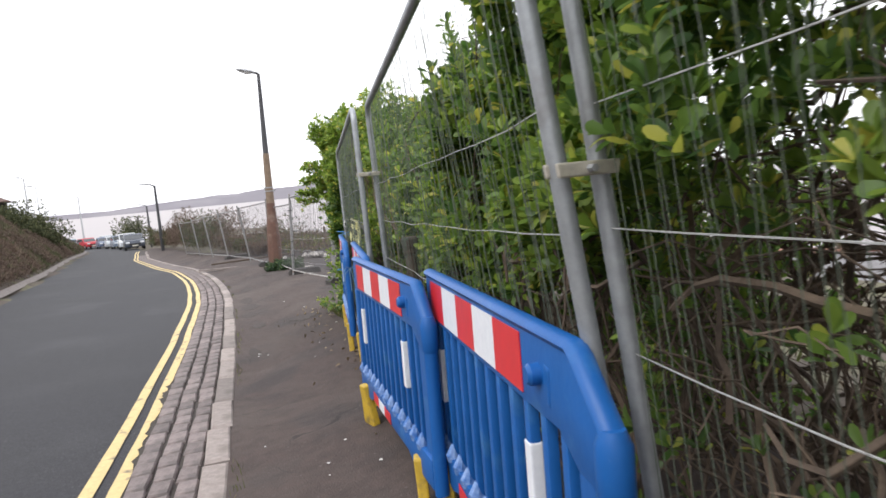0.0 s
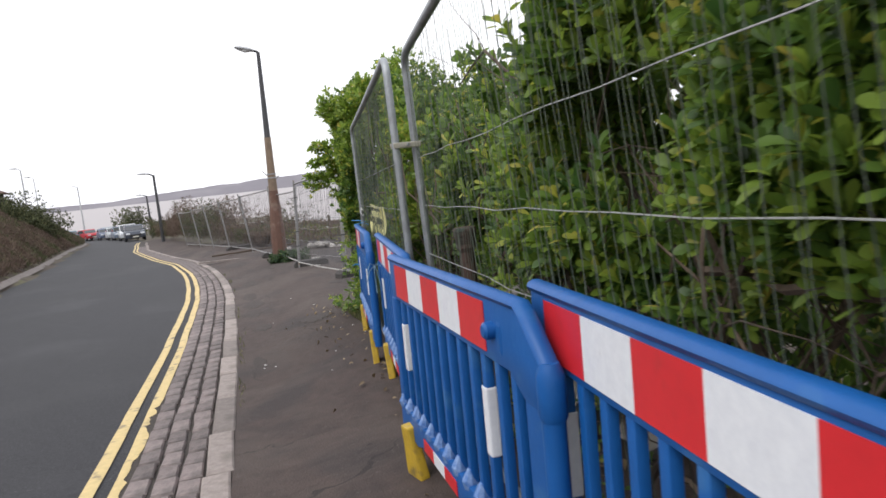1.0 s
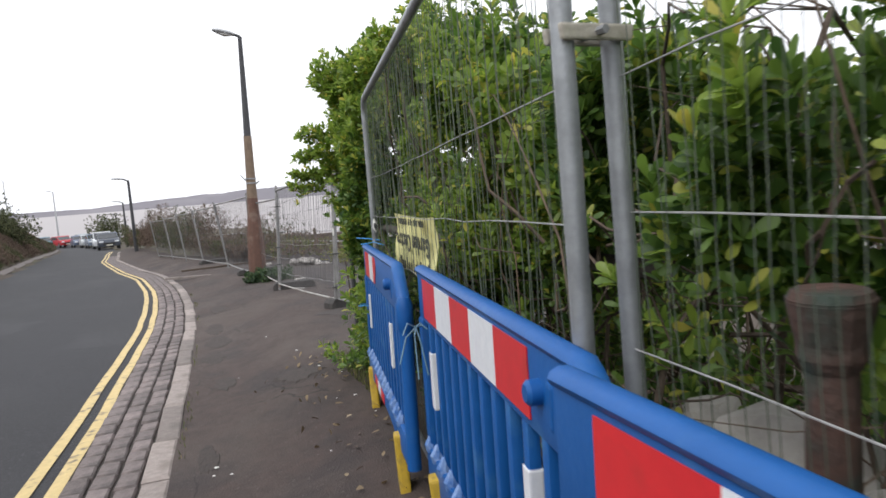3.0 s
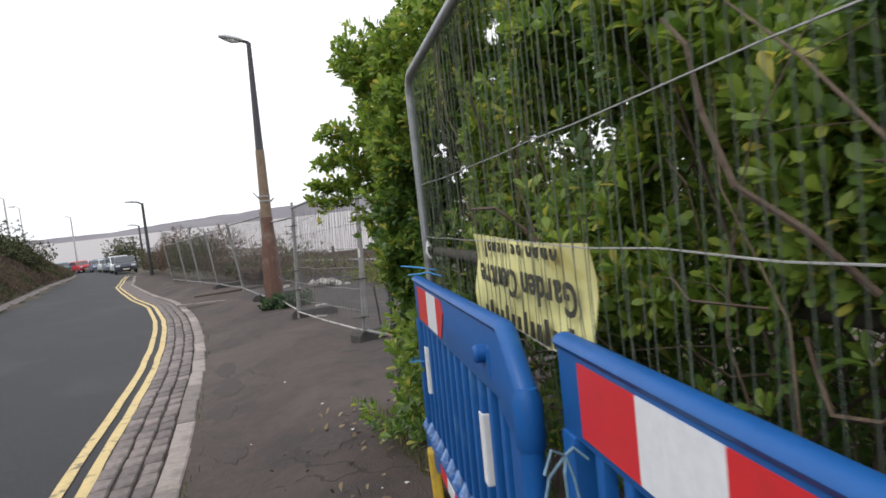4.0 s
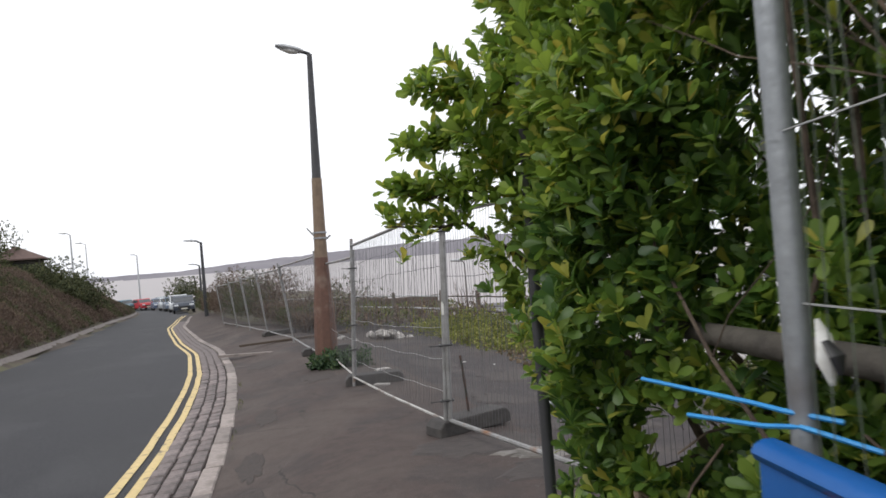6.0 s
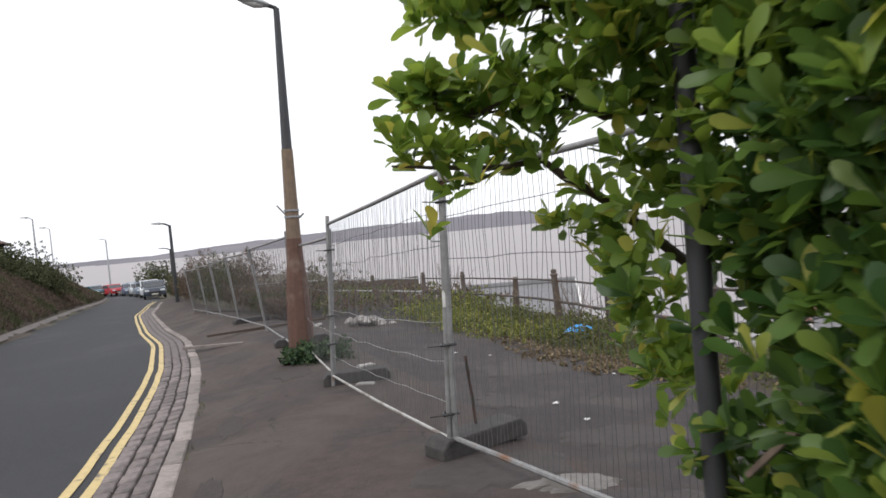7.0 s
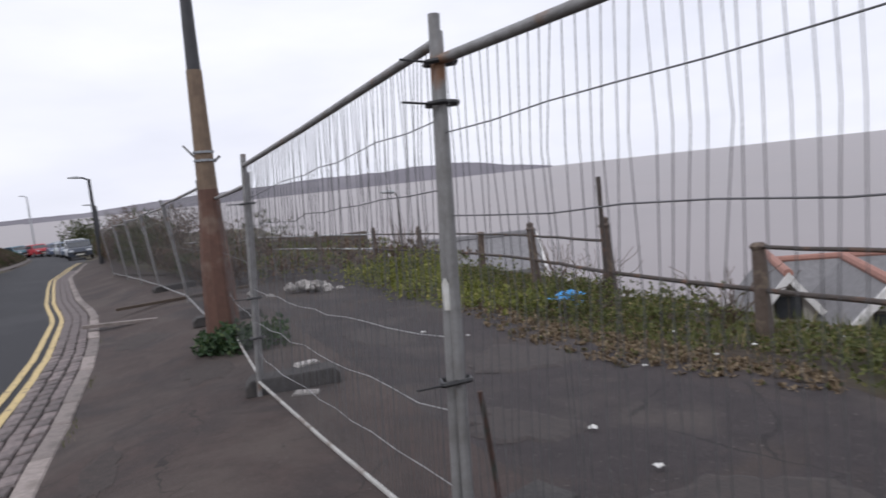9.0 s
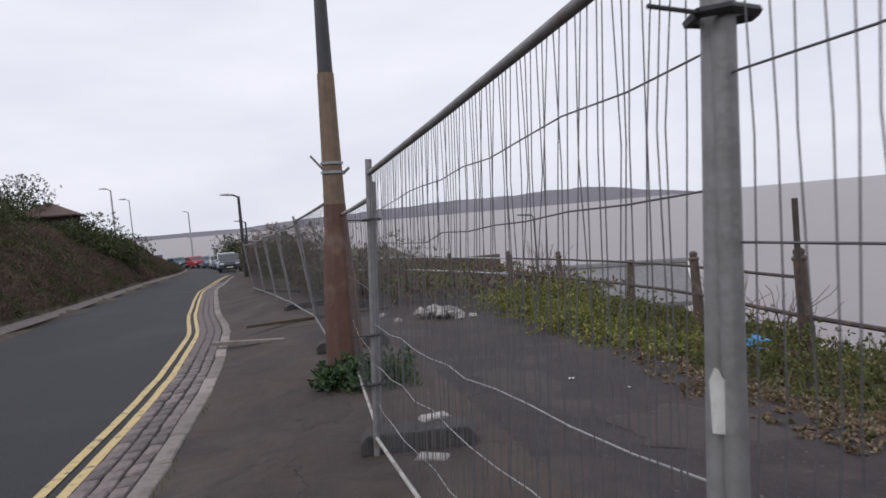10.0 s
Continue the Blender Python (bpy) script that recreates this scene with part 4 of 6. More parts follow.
# ties, sticker and rust on the corner posts of the forecourt fence
for (x, y), zs in ((FP, (0.28, 0.72, 1.63, 1.76)), (GP, (0.45, 0.75, 1.45))):
    for z in zs:
        zz = gz(x, y) + 0.035 + z
        t = thing("cable_tie", "black cable tie round the fence posts", "cable tie", "cable ties", pose(x + 0.064 * z, y + 0.006 * z, zz))
        part("loop", Build().tube([(-0.045, -0.03, 0), (0.0, -0.042, 0.004), (0.055, -0.03, 0), (0.065, 0.0, 0), (0.02, 0.04, 0), (-0.03, 0.03, 0), (-0.045, -0.03, 0)], 0.009, 6), TIE, t)
        part("tail", Build().tube([(-0.04, -0.03, 0), (-0.14, -0.05, 0.008)], 0.004, 5), TIE, t)
k = gz(*FP) + 0.035
st = tagged(part("sticker", Build().grid([[(0.0225 * math.cos(a), 0.0225 * math.sin(a), z + (0.012 * math.sin(a * 5) if z > 0.08 else 0)) for a in np.linspace(-2.75, -1.3, 7)] for z in (0.0, 0.05, 0.098)]), PAPER), "torn white paper sticker wrapped on a fence post", "sticker")
st.location = (FP[0] + 0.064 * 1.0, FP[1] + 0.004, k + 0.962)


# ---------- hedge ----------
def fence_x(y):
    return float(np.interp(y, [-3, 1.1, 4.3, 7.7, 8.2, 9.2], [0.40, 0.74, 1.04, 1.46, 1.36, 1.36]))


def hedge_front(y, z):
    """Where the leaves begin: behind the mesh, then bellying out past its end."""
    x = fence_x(y) + 0.08
    if y < 4.28:
        x -= 0.115 * max(z, 0) * min(1, (4.28 - y) / 3.3)
    belly = float(np.interp(z, [0.0, 0.8, 1.25, 1.45, 1.75, 1.95, 2.3, 2.6, 2.95], [-0.12, -0.13, -0.14, -0.24, -0.27, -0.22, -0.20, -0.10, 0.1]))
    return x + belly * ease((y - 7.7) / 0.7)


def hedge_stems(parent, y0, y1, count, seed, mat, lo=0.012, hi=0.05):
    rr = random.Random(seed)
    for i in range(count):
        y = rr.uniform(y0, y1)
        x = fence_x(y) + rr.uniform(0.25, 1.9)
        p = Vector((x, y, gz(x, y) - 0.05))
        r0 = rr.uniform(lo, hi)
        pts, rad = [p.copy()], [r0]
        d = Vector((rr.uniform(-0.35, 0.15), rr.uniform(-0.4, 0.4), 1)).normalized()
        n = rr.randint(7, 10)
        for j in range(n):
            d = (d + Vector((rr.gauss(0, 0.22), rr.gauss(0, 0.25), rr.gauss(0.05, 0.12)))).normalized()
            p = p + d * rr.uniform(0.22, 0.36)
            p.x = max(p.x, fence_x(p.y) + 0.16)
            p.z = min(p.z, gz(p.x, p.y) + hedge_top(p.y) - 0.1 + 0.2 * rr.random())
            p.y = min(p.y, 8.65)
            pts.append(p.copy())
            rad.append(r0 * (1 - 0.8 * (j + 1) / n))
        b = Build().tube(pts, rad, 7)
        for q in range(rr.randint(3, 6)):
            j = rr.randint(2, n - 1)
            s = pts[j].copy()
            e = [s.copy()]
            dd = Vector((rr.uniform(-0.9, 0.6), rr.uniform(-0.9, 0.9), rr.uniform(-0.1, 0.8))).normalized()
            for _ in range(5):
                dd = (dd + Vector((rr.gauss(0, 0.3), rr.gauss(0, 0.3), rr.gauss(0, 0.2)))).normalized()
                s = s + dd * rr.uniform(0.1, 0.2)
                s.x = max(s.x, fence_x(s.y) + 0.14)
                s.y = min(s.y, 8.8)
                e.append(s.copy())
            b.tube(e, [rad[j] * 0.42 * (1 - 0.15 * w) for w in range(6)], 5)
        part("stem", b, mat, parent, smooth=True)


def hedge_top(y):
    return float(np.interp(y, [-3, 1.0, 1.7, 2.8, 3.5, 4.3, 5.3, 6.0, 6.8, 7.5, 8.5, 9.2], [3.0, 2.95, 2.40, 1.95, 1.80, 1.72, 1.62, 1.80, 2.25, 2.4, 2.6, 2.55]))


def hedge_low(y):
    return float(np.interp(y, [-3, 1.3, 1.9, 2.6, 3.5, 4.0, 5.3, 5.9, 6.5, 7.6, 8.2, 10], [1.36, 1.3, 0.95, 0.92, 1.0, 1.15, 1.2, 1.05, 0.8, 0.6, 0.05, 0.05]))


def hedge_gap(x, y, z):
    """How much of the crown is missing here: clumps, with more gaps where the twigs show."""
    if z < 1.25 or y > 7.9:
        return -0.12 if y < 7.9 else -0.2
    if 3.0 < y < 5.0:
        return 0.10 if z < 1.5 else 0.15
    if y < 1.6 or 5.0 < y < 6.6:
        return -0.11 if y > 2 else -0.22
    return 0.15 if y > 6.2 and z < 1.85 else 0.02


def hedge_centres(y0, y1, n, seed):
    """Points through the leafy shell of the hedge, thinned by noise into clumps and gaps."""
    rng = np.random.default_rng(seed)
    out, outw = [], []
    while len(out) < n:
        y = rng.uniform(y0, y1)
        depth = abs(rng.normal(0, 0.30)) if rng.random() < 0.80 else rng.uniform(0, 1.4)
        z = rng.uniform(-0.1, 3.3)
        clump_in = 0.26 * noise.noise(Vector((y * 1.7, z * 1.8, 1.3))) + 0.10 * noise.noise(Vector((y * 5, z * 5, 8.0))) + 0.12
        x = hedge_front(y, z) + max(clump_in, 0) + depth
        g = gz(x, y)
        top = hedge_top(y) - 0.12 + 0.24 * min(x - hedge_front(y, z), 0.8) + 0.42 * noise.noise(Vector((y * 1.6, x * 1.2, 2.0))) + 0.16 * noise.noise(Vector((y * 5, x * 5, 6.0)))
        if z - g > top:
            continue
        if y > (8.86 if z < 1.0 else 8.92) + 0.15 * noise.noise(Vector((x * 3, z * 3, 0))) and (z < 1.3 or x < 1.5):
            continue
        if z - g < hedge_low(y) + 0.26 * noise.noise(Vector((y * 2.0, x, 7.0))) and rng.random() > (0.03 if y < 5.6 else 0.06):
            continue
        if noise.noise(Vector((x * 2.6, y * 2.6, z * 2.6 + 20))) < hedge_gap(x, y, z):
            continue
        out.append((x, y, z))
        outw.append((-0.55 + 0.35 * rng.normal(), 0.4 * rng.normal(), 0.75 + 0.3 * rng.normal()))
    # shoots that break the outline, with whorls along them
    for k in rng.choice(n, n // 14, replace=False):
        x, y, z = out[k]
        if x > hedge_front(y, z) + 0.45 and z < 1.7:
            continue
        d = np.array([-0.45 if y > 7.8 else -0.1, 0.25 * rng.normal(), 0.9]) + 0.35 * rng.normal(size=3)
        d /= np.linalg.norm(d)
        for q in (0.06, 0.11, 0.16, 0.21)[:rng.integers(2, 5)]:
            e = np.array([x, y, z]) + d * q
            if e[0] < hedge_front(e[1], e[2]) - 0.02 or e[1] > 9.25:
                break
            out.append(tuple(e))
            outw.append(tuple(d))
    return np.array(out), np.array(outw)


for i, (y0, y1, n, label) in enumerate(((-1.2, 1.6, 5200, "overgrown evergreen shrub with bare brown stems below"), (1.6, 4.4, 5000, "dense green evergreen shrub behind the mesh fence"), (4.4, 7.2, 5900, "dense green evergreen shrub crowding a yellow banner"), (7.2, 9.2, 6600, "bright green evergreen shrub overhanging the pavement"))):
    t = thing("evergreen_shrub", label, "shrub", "hedge shrubs", pose(0, 0, 0))
    hedge_stems(t, y0, min(y1, 8.3), 14, 40 + i, BARK, 0.009, 0.020)
    hedge_stems(t, y0, min(y1, 7.9), 26 if i < 3 else 12, 60 + i, TWIG if i < 3 else BARK, 0.004, 0.010)
    c, o = hedge_centres(y0, y1, n, 3 + i)
    if i == 3:
        # sprigs that push out past the end of the barrier and low over the pavement edge
        out_sprigs = [(1.25 + 0.07 * math.sin(k * 2.1), 7.68 + 0.10 * math.sin(k * 1.3), 0.18 + 0.028 * k) for k in range(24)]
        out_sprigs += [(1.22 + 0.05 * math.sin(k * 1.7), 8.1 + 0.05 * k, 0.08 + 0.03 * math.sin(k * 2.3)) for k in range(16)]
        c = np.concatenate([c, np.array(out_sprigs)])
        o = np.concatenate([o, np.tile([-0.6, 0.2, 0.6], (len(out_sprigs), 1))])
    # thin places: in front of the leaning pole, and beside the gate post
    keep = np.random.default_rng(90 + i).random(len(c))
    bare = (c[:, 1] > 6.2) & (c[:, 1] < 7.6) & (c[:, 2] > 0.93) & (c[:, 2] < 1.13) & (c[:, 0] < 1.68)
    side = 1.49 - c[:, 0]
    bare |= (side > 0.02) & (c[:, 1] > 8.79 - 1.8 * side) & (c[:, 1] < 8.95 - 1.0 * side) & (c[:, 2] > 0.3) & (c[:, 2] < 1.95)
    bare |= (side > 0.02) & (c[:, 1] > 8.75 - 2.4 * side) & (c[:, 1] < 8.9 - 1.5 * side) & (c[:, 2] > 0.62) & (c[:, 2] < 1.55)
    c, o = c[~bare | (keep < 0.07)], o[~bare | (keep < 0.07)]
    # young growth sits high and outside, in patches
    young = np.array([0.9 * noise.noise(Vector(p) * 1.3 + Vector((0, 0, 40))) + 0.16 * (p[2] - 1.2) - 0.5 * (p[0] - hedge_front(p[1], p[2])) for p in c.tolist()]) + 0.12 * np.random.default_rng(i).normal(size=len(c))
    young = young > np.quantile(young, 0.6 if i == 3 else 0.62)
    for nm, pick, mt in (("crown", ~young, LEAF), ("young_growth", young, LEAF_NEW)):
        ob = part(nm, rosettes(nm, c[pick], o[pick], 8, 0.056, 0.026, mt, seed=20 + i), None, t, "paler young growth" if nm != "crown" else "")
        ob["kind"] = "stuff"

# dead stems tangled under the hedge, and the shaded growth behind them
tangle = Build()
rr = random.Random(8)
for i in range(2300):
    y = rr.uniform(-2.2, 2.4) if i < 1850 else rr.uniform(2.6, 8.6)
    p = Vector((fence_x(y) + rr.uniform(0.12, 1.7), y, gz(1.0, y) + rr.uniform(0.0, 1.35 if i % 5 < 2 or y > 1.4 else 2.9)))
    d = Vector((rr.gauss(0, 0.5), rr.gauss(0, 0.8), rr.gauss(0.25, 0.8))).normalized()
    pts = [p.copy()]
    for _ in range(5):
        d = (d + Vector((rr.gauss(0, 0.45), rr.gauss(0, 0.5), rr.gauss(0.0, 0.5)))).normalized()
        p = p + d * rr.uniform(0.06, 0.16)
        p.x = max(p.x, fence_x(p.y) + 0.08)
        pts.append(p.copy())
    r = rr.choice((0.002, 0.003, 0.003, 0.004, 0.005, 0.007, 0.011))
    tangle.tube(pts, [r, r, r * 0.9, r * 0.8, r * 0.7, r * 0.5], 4, False)
tagged(part("dead_stems", tangle, TWIG), "tangle of dry brown stems under the hedge", "dead stems", kind="stuff")
bq = []
rg = np.random.default_rng(31)
while len(bq) < 5300:
    y = rg.uniform(-2.8, 8.6)
    x = fence_x(y) + rg.uniform(1.0, 2.3)
    z = rg.uniform(-0.1, 2.9 if y < 1.4 else 2.2 if y > 6.6 else 1.65 if y > 5.2 else 1.4)
    if y < 2.2 and 0.35 < z < 1.4 and rg.random() > 0.3:
        continue
    if 3.7 < y < 6.2 and 0.4 < z < 1.3 and x < fence_x(y) + 1.4:
        continue
    if noise.noise(Vector((x * 1.8, y * 1.8, z * 1.8))) > -0.2:
        bq.append((x, y, z))
bq = np.array(bq)
dead = bq[:, 1] < 2.2
tagged(part("dead_undergrowth", leaves("dead_undergrowth", bq[dead], np.tile([-0.6, 0, 0.5], (int(dead.sum()), 1)), 9, 0.06, 0.03, SCRUB), None), "withered brown leaves caught in the hedge", "dead leaves", kind="stuff")
bq = bq[~dead]
tagged(part("undergrowth", leaves("undergrowth", bq, np.tile([-0.6, 0, 0.5], (len(bq), 1)), 8, 0.075, 0.042, LEAF), None), "shaded green undergrowth inside the hedge", "undergrowth", kind="stuff")

# a branch hanging out past the end of the hedge
t = thing("overhanging_branch", "leafy evergreen branch reaching out over the pavement", "branch", m=pose(0, 0, 0))
rr = random.Random(5)
cs = []
for base, tip in (((1.66, 8.95, 1.46), (1.16, 9.13, 1.50)), ((1.70, 8.95, 1.62), (1.20, 9.15, 1.66)), ((1.66, 8.95, 1.76), (1.24, 9.10, 1.86))):
    pts = wavy(base, tip, 7, 0.03, rr.random())
    part("twig", Build().tube(pts, [0.013, 0.011, 0.009, 0.008, 0.007, 0.006, 0.004, 0.003], 7), BARK, t, smooth=True)
    for p in pts[4:]:
        for _ in range(6):
            cs.append((p.x + rr.gauss(-0.02, 0.03), p.y + rr.gauss(0, 0.03), p.z + rr.gauss(0.01, 0.02), rr.gauss(-0.6, 0.4), rr.gauss(0, 0.4), 0.7))
    for p in pts[1:]:
        for _ in range(3):
            d = Vector((rr.gauss(-0.35, 0.55), rr.gauss(0.0, 0.5), rr.gauss(0.4, 0.5))).normalized()
            e = p + d * rr.uniform(0.05, 0.11)
            part("twig", Build().tube([p, (p + e) / 2 + Vector((0, 0, 0.008)), e], [0.003, 0.0025, 0.0015], 5), BARK, t)
            for f in (0.5, 0.75, 1.0):
                q = p + (e - p) * f
                cs.append((*q, *d))
limb = [Vector(p) for p in ((1.66, 9.12, 1.16), (1.48, 9.10, 1.30), (1.385, 9.10, 1.36), (1.344, 9.10, 1.393), (1.27, 9.10, 1.385), (1.16, 9.10, 1.39), (1.06, 9.10, 1.40))]
part("limb", Build().tube(limb, [0.012, 0.010, 0.009, 0.007, 0.005, 0.004, 0.002], 8), BARK, t, smooth=True)
part("twig", Build().tube([(1.27, 9.10, 1.385), (1.21, 9.11, 1.362), (1.155, 9.11, 1.352)], [0.003, 0.0025, 0.002], 6), BARK, t, smooth=True)
part("twig", Build().tube([(1.48, 9.10, 1.30), (1.43, 9.12, 1.285), (1.38, 9.13, 1.275)], [0.004, 0.003, 0.002], 6), BARK, t, smooth=True)
for p, q in zip(limb[3:-1], limb[4:]):
    for _ in range(9):
        e = p.lerp(q, rr.random())
        cs.append((e.x + rr.gauss(0, 0.012), e.y + rr.gauss(0, 0.03), e.z + rr.gauss(0.025, 0.018), rr.gauss(-0.5, 0.4), rr.gauss(0, 0.4), 0.8))
for x, z, n in ((1.155, 1.345, 4), (1.39, 1.285, 8), (1.47, 1.24, 10), (1.50, 1.17, 14), (1.53, 1.08, 14), (1.56, 0.98, 14), (1.57, 1.3, 10), (1.50, 1.40, 8), (1.62, 0.9, 6)):
    for _ in range(n):
        cs.append((x + rr.gauss(0, 0.028), 9.08 + rr.gauss(0, 0.05), z + rr.gauss(0, 0.03), rr.gauss(-0.4, 0.5), rr.gauss(0, 0.5), 0.7))
cs = np.array(cs)
part("foliage", rosettes("foliage", cs[:, :3], cs[:, 3:], 7, 0.050, 0.025, LEAF_NEW, seed=33), None, t)["kind"] = "stuff"

t = thing("gate_post", "thin dark weathered post with a hanging chain in the shrub", "post", m=pose(1.49, 8.88, gz(1.49, 8.88)))
part("shaft", Build().tube([(0, 0, -0.1), (0.006, 0, 1.2), (0.02, 0, 1.95)], 0.019, 10), LAMP_TOP, t, smooth=True)
for i in range(6):
    a = pose(0.028 + 0.016 * i, -0.02, 0.88 - 0.026 * i, 90 * (i % 2), 55, 0)
    pts = [a @ Vector((0.019 * math.cos(q), 0.010 * math.sin(q), 0)) for q in np.linspace(0, 2 * math.pi, 11)]
    part("chain_link", Build().tube(pts, 0.0032, 6, False), GALV, t, smooth=True)

# stones, slab and litter at the foot of the hedge
rr = random.Random(11)


def rock(name, p, s, mat, label, group, cat, seed, flat=0.7):
    rn = random.Random(seed)
    bm = bmesh.new()
    bmesh.ops.create_icosphere(bm, subdivisions=2, radius=1)
    for v in bm.verts:
        k = 1 + 0.65 * noise.noise(v.co * 1.2 + Vector((seed * 3.1, 0, 0))) + 0.2 * noise.noise(v.co * 4 + Vector((0, seed, 0)))
        v.co = Vector((v.co.x * s * k, v.co.y * s * k * rn.uniform(0.97, 1.03), v.co.z * s * k * flat))
    me = bpy.data.meshes.new(name)
    bm.to_mesh(me)
    bm.free()
    me.materials.append(mat)
    o = new(name, me)
    o.matrix_basis = pose(*p, rn.uniform(-12, 12), rn.uniform(-12, 12), rn.uniform(0, 360))
    return tagged(o, label, cat, group)


for i in range(14):
    y = 3.2 + i * 0.24 + rr.uniform(-0.1, 0.1)
    x = fence_x(y) + rr.uniform(0.35, 1.0)
    rock("stone", (x, y, gz(x, y) + 0.10 + rr.uniform(0, 0.22)), rr.uniform(0.07, 0.2), STONE, "pale rough stone under the hedge", "stones under the hedge", "stone", 100 + i)
pil = thing("old_post", "old red-brown iron post with a flared cap in the hedge", "post", m=pose(1.10, 3.945, gz(1.10, 3.945), 1, -1, 8) @ Matrix.Diagonal((0.88, 0.88, 0.995, 1)))
part("shaft", Build().tube([(0, 0, -0.1), (0, 0, 0.5), (0, 0, 1.04)], [0.048, 0.045, 0.041], 10), OLD_POST, pil, smooth=True)
part("cap", Build().tube([(0, 0, 1.02), (0, 0, 1.04), (0, 0, 1.06), (0, 0, 1.10), (0, 0, 1.125)], [0.042, 0.052, 0.052, 0.062, 0.066], 12), OLD_POST, pil, "flared reddish cap")
part("rim", Build().tube([(0, 0, 1.12), (0, 0, 1.135)], [0.066, 0.058], 12), OLD_POST, pil)
rock("earth_mound", (1.85, 4.2, gz(1.85, 4.2) + 0.10), 0.62, SOIL, "low mound of earth and rubble under the hedge", "", "mound", 149, 0.85)
for i, (x, y, s) in enumerate(((1.55, 4.45, 0.20), (1.62, 4.15, 0.16), (1.7, 3.9, 0.14), (1.5, 4.75, 0.13), (1.45, 3.7, 0.12))):
    rock("stone", (x, y, gz(x, y) + 0.56 - 0.07 * i), s * 1.1, STONE, "pale rough stone under the hedge", "stones under the hedge", "stone", 150 + i)
for i in range(26):
    x, y = 3.1 + rr.gauss(0, 0.38), 22.9 + rr.gauss(0, 0.4)
    rock("rubble_stone", (x, y, gz(x, y) + 0.04 + (0.10 if abs(x - 3.1) < 0.25 else 0)), rr.uniform(0.05, 0.14), STONE, "pale broken rubble stone heaped on asphalt", "rubble heap", "stone", 200 + i)


# ---------- railing at the cliff edge ----------
RPOSTS = [(6.35, 7.6, 1.05), (6.3, 10.1, 1.05), (6.2, 12.55, 1.10), (6.14, 14.86, 0.98), (6.19, 17.36, 1.18), (6.60, 20.17, 1.10), (6.70, 22.7, 0.98), (6.35, 25.4, 1.05), (5.9, 28.0, 1.05), (4.9, 31.0, 1.0), (3.6, 34.0, 1.0), (2.2, 37.0, 1.0), (0.9, 40, 1.0)]
for i, (x, y, h) in enumerate(RPOSTS):
    z = gz(x, y)
    t = thing("railing_post", "brown weathered cast railing post in weeds", "railing post", "railing posts", pose(x, y, z - 0.1, random.Random(i).uniform(-3, 3), random.Random(i + 9).uniform(-3, 3), 0))
    hh = h + 0.1
    part("shaft", Build().tube([(0, 0, 0), (0, 0, hh * 0.55), (0, 0, hh - 0.14)], [0.09, 0.07, 0.062], 10), POST, t, smooth=True)
    part("collar", Build().tube([(0, 0, hh - 0.14), (0, 0, hh - 0.11), (0, 0, hh - 0.08)], [0.07, 0.08, 0.05], 10), POST, t, smooth=True)
    if i not in (3, 6):
        part("finial", Build().tube([(0, 0, hh - 0.09), (0, 0, hh - 0.05), (0, 0, hh - 0.02), (0, 0, hh)], [0.045, 0.06, 0.052, 0.02], 10), POST, t, smooth=True)
for i in range(len(RPOSTS) - 1):
    a, b2 = RPOSTS[i], RPOSTS[i + 1]
    za, zb = gz(a[0], a[1]), gz(b2[0], b2[1])
    levels = [0.45, 0.86] if i != 3 else [0.45]
    for lv in levels:
        p, q = Vector((a[0], a[1], za + lv)), Vector((b2[0], b2[1], zb + lv))
        tagged(part("railing_bar", Build().tube(wavy(p, q, 5, 0.008, i), 0.026 if lv < 0.6 else 0.02, 8), RAIL if i < 8 else LAMP_HEAD, smooth=True), "rusty iron rail between railing posts" if i < 8 else "pale grey rail between railing posts", "rail", "railing bars")
tagged(part("scaffold_pole", Build().tube([(6.0, 17.2, gz(6, 17.2) - 0.1), (6.0, 17.2, 1.02)], 0.03, 8), RAIL, smooth=True), "thin dark upright pole beside the railing", "pole")
far_lamp(8.2, 33.0, 0.75, 0.03, 0.12, RAIL, "thin dark pole beyond the railing")

# ---------- weeds and litter ----------
def weed_edge(y):
    return float(np.interp(y, [8, 11.3, 12.4, 13.1, 14.9, 16, 18.9, 24, 34], [4.2, 4.3, 4.65, 4.95, 4.2, 4.1, 4.5, 4.4, 3.6]))


rng = np.random.default_rng(21)


def scatter(n, y0, y1, xa, xb, lift=0.0):
    out = []
    while len(out) < n:
        y = rng.uniform(y0, y1)
        a, b2 = xa(y), xb(y)
        x = rng.uniform(a, b2)
        if noise.noise(Vector((x * 1.2, y * 1.2, 5))) < -0.25:
            continue
        edge = min(1, (x - a) / 0.5)
        if rng.random() > 0.25 + 0.75 * edge:
            continue
        out.append((x, y, gz(x, y) + 0.03 + lift * rng.random()))
    return np.array(out)


up = np.array([0.0, 0.0, 1.0])
p = scatter(7500, 9.5, 26, weed_edge, lambda y: 7.3)
front = p[:, 0] < np.array([weed_edge(y) for y in p[:, 1]]) + np.interp(p[:, 1], [11, 15, 18, 22], [1.1, 1.0, 0.6, 0.2])
dry = p[front | (RNG.random(len(p)) < 0.25)]
p = p[~front | (RNG.random(len(p)) < 0.22)]
tagged(part("weeds", leaves("weeds", p, np.tile(up, (len(p), 1)), 6, 0.038, 0.024, WEED, spread=1.0), None), "low green and yellowing weeds along the cliff edge", "weeds", kind="stuff")
tagged(part("dead_litter", leaves("dead_litter", dry, np.tile(up, (len(dry), 1)), 12, 0.042, 0.022, WEED_DRY, spread=1.3, rise=0.0), None), "brown dead leaf litter on the forecourt edge", "leaf litter", kind="stuff")
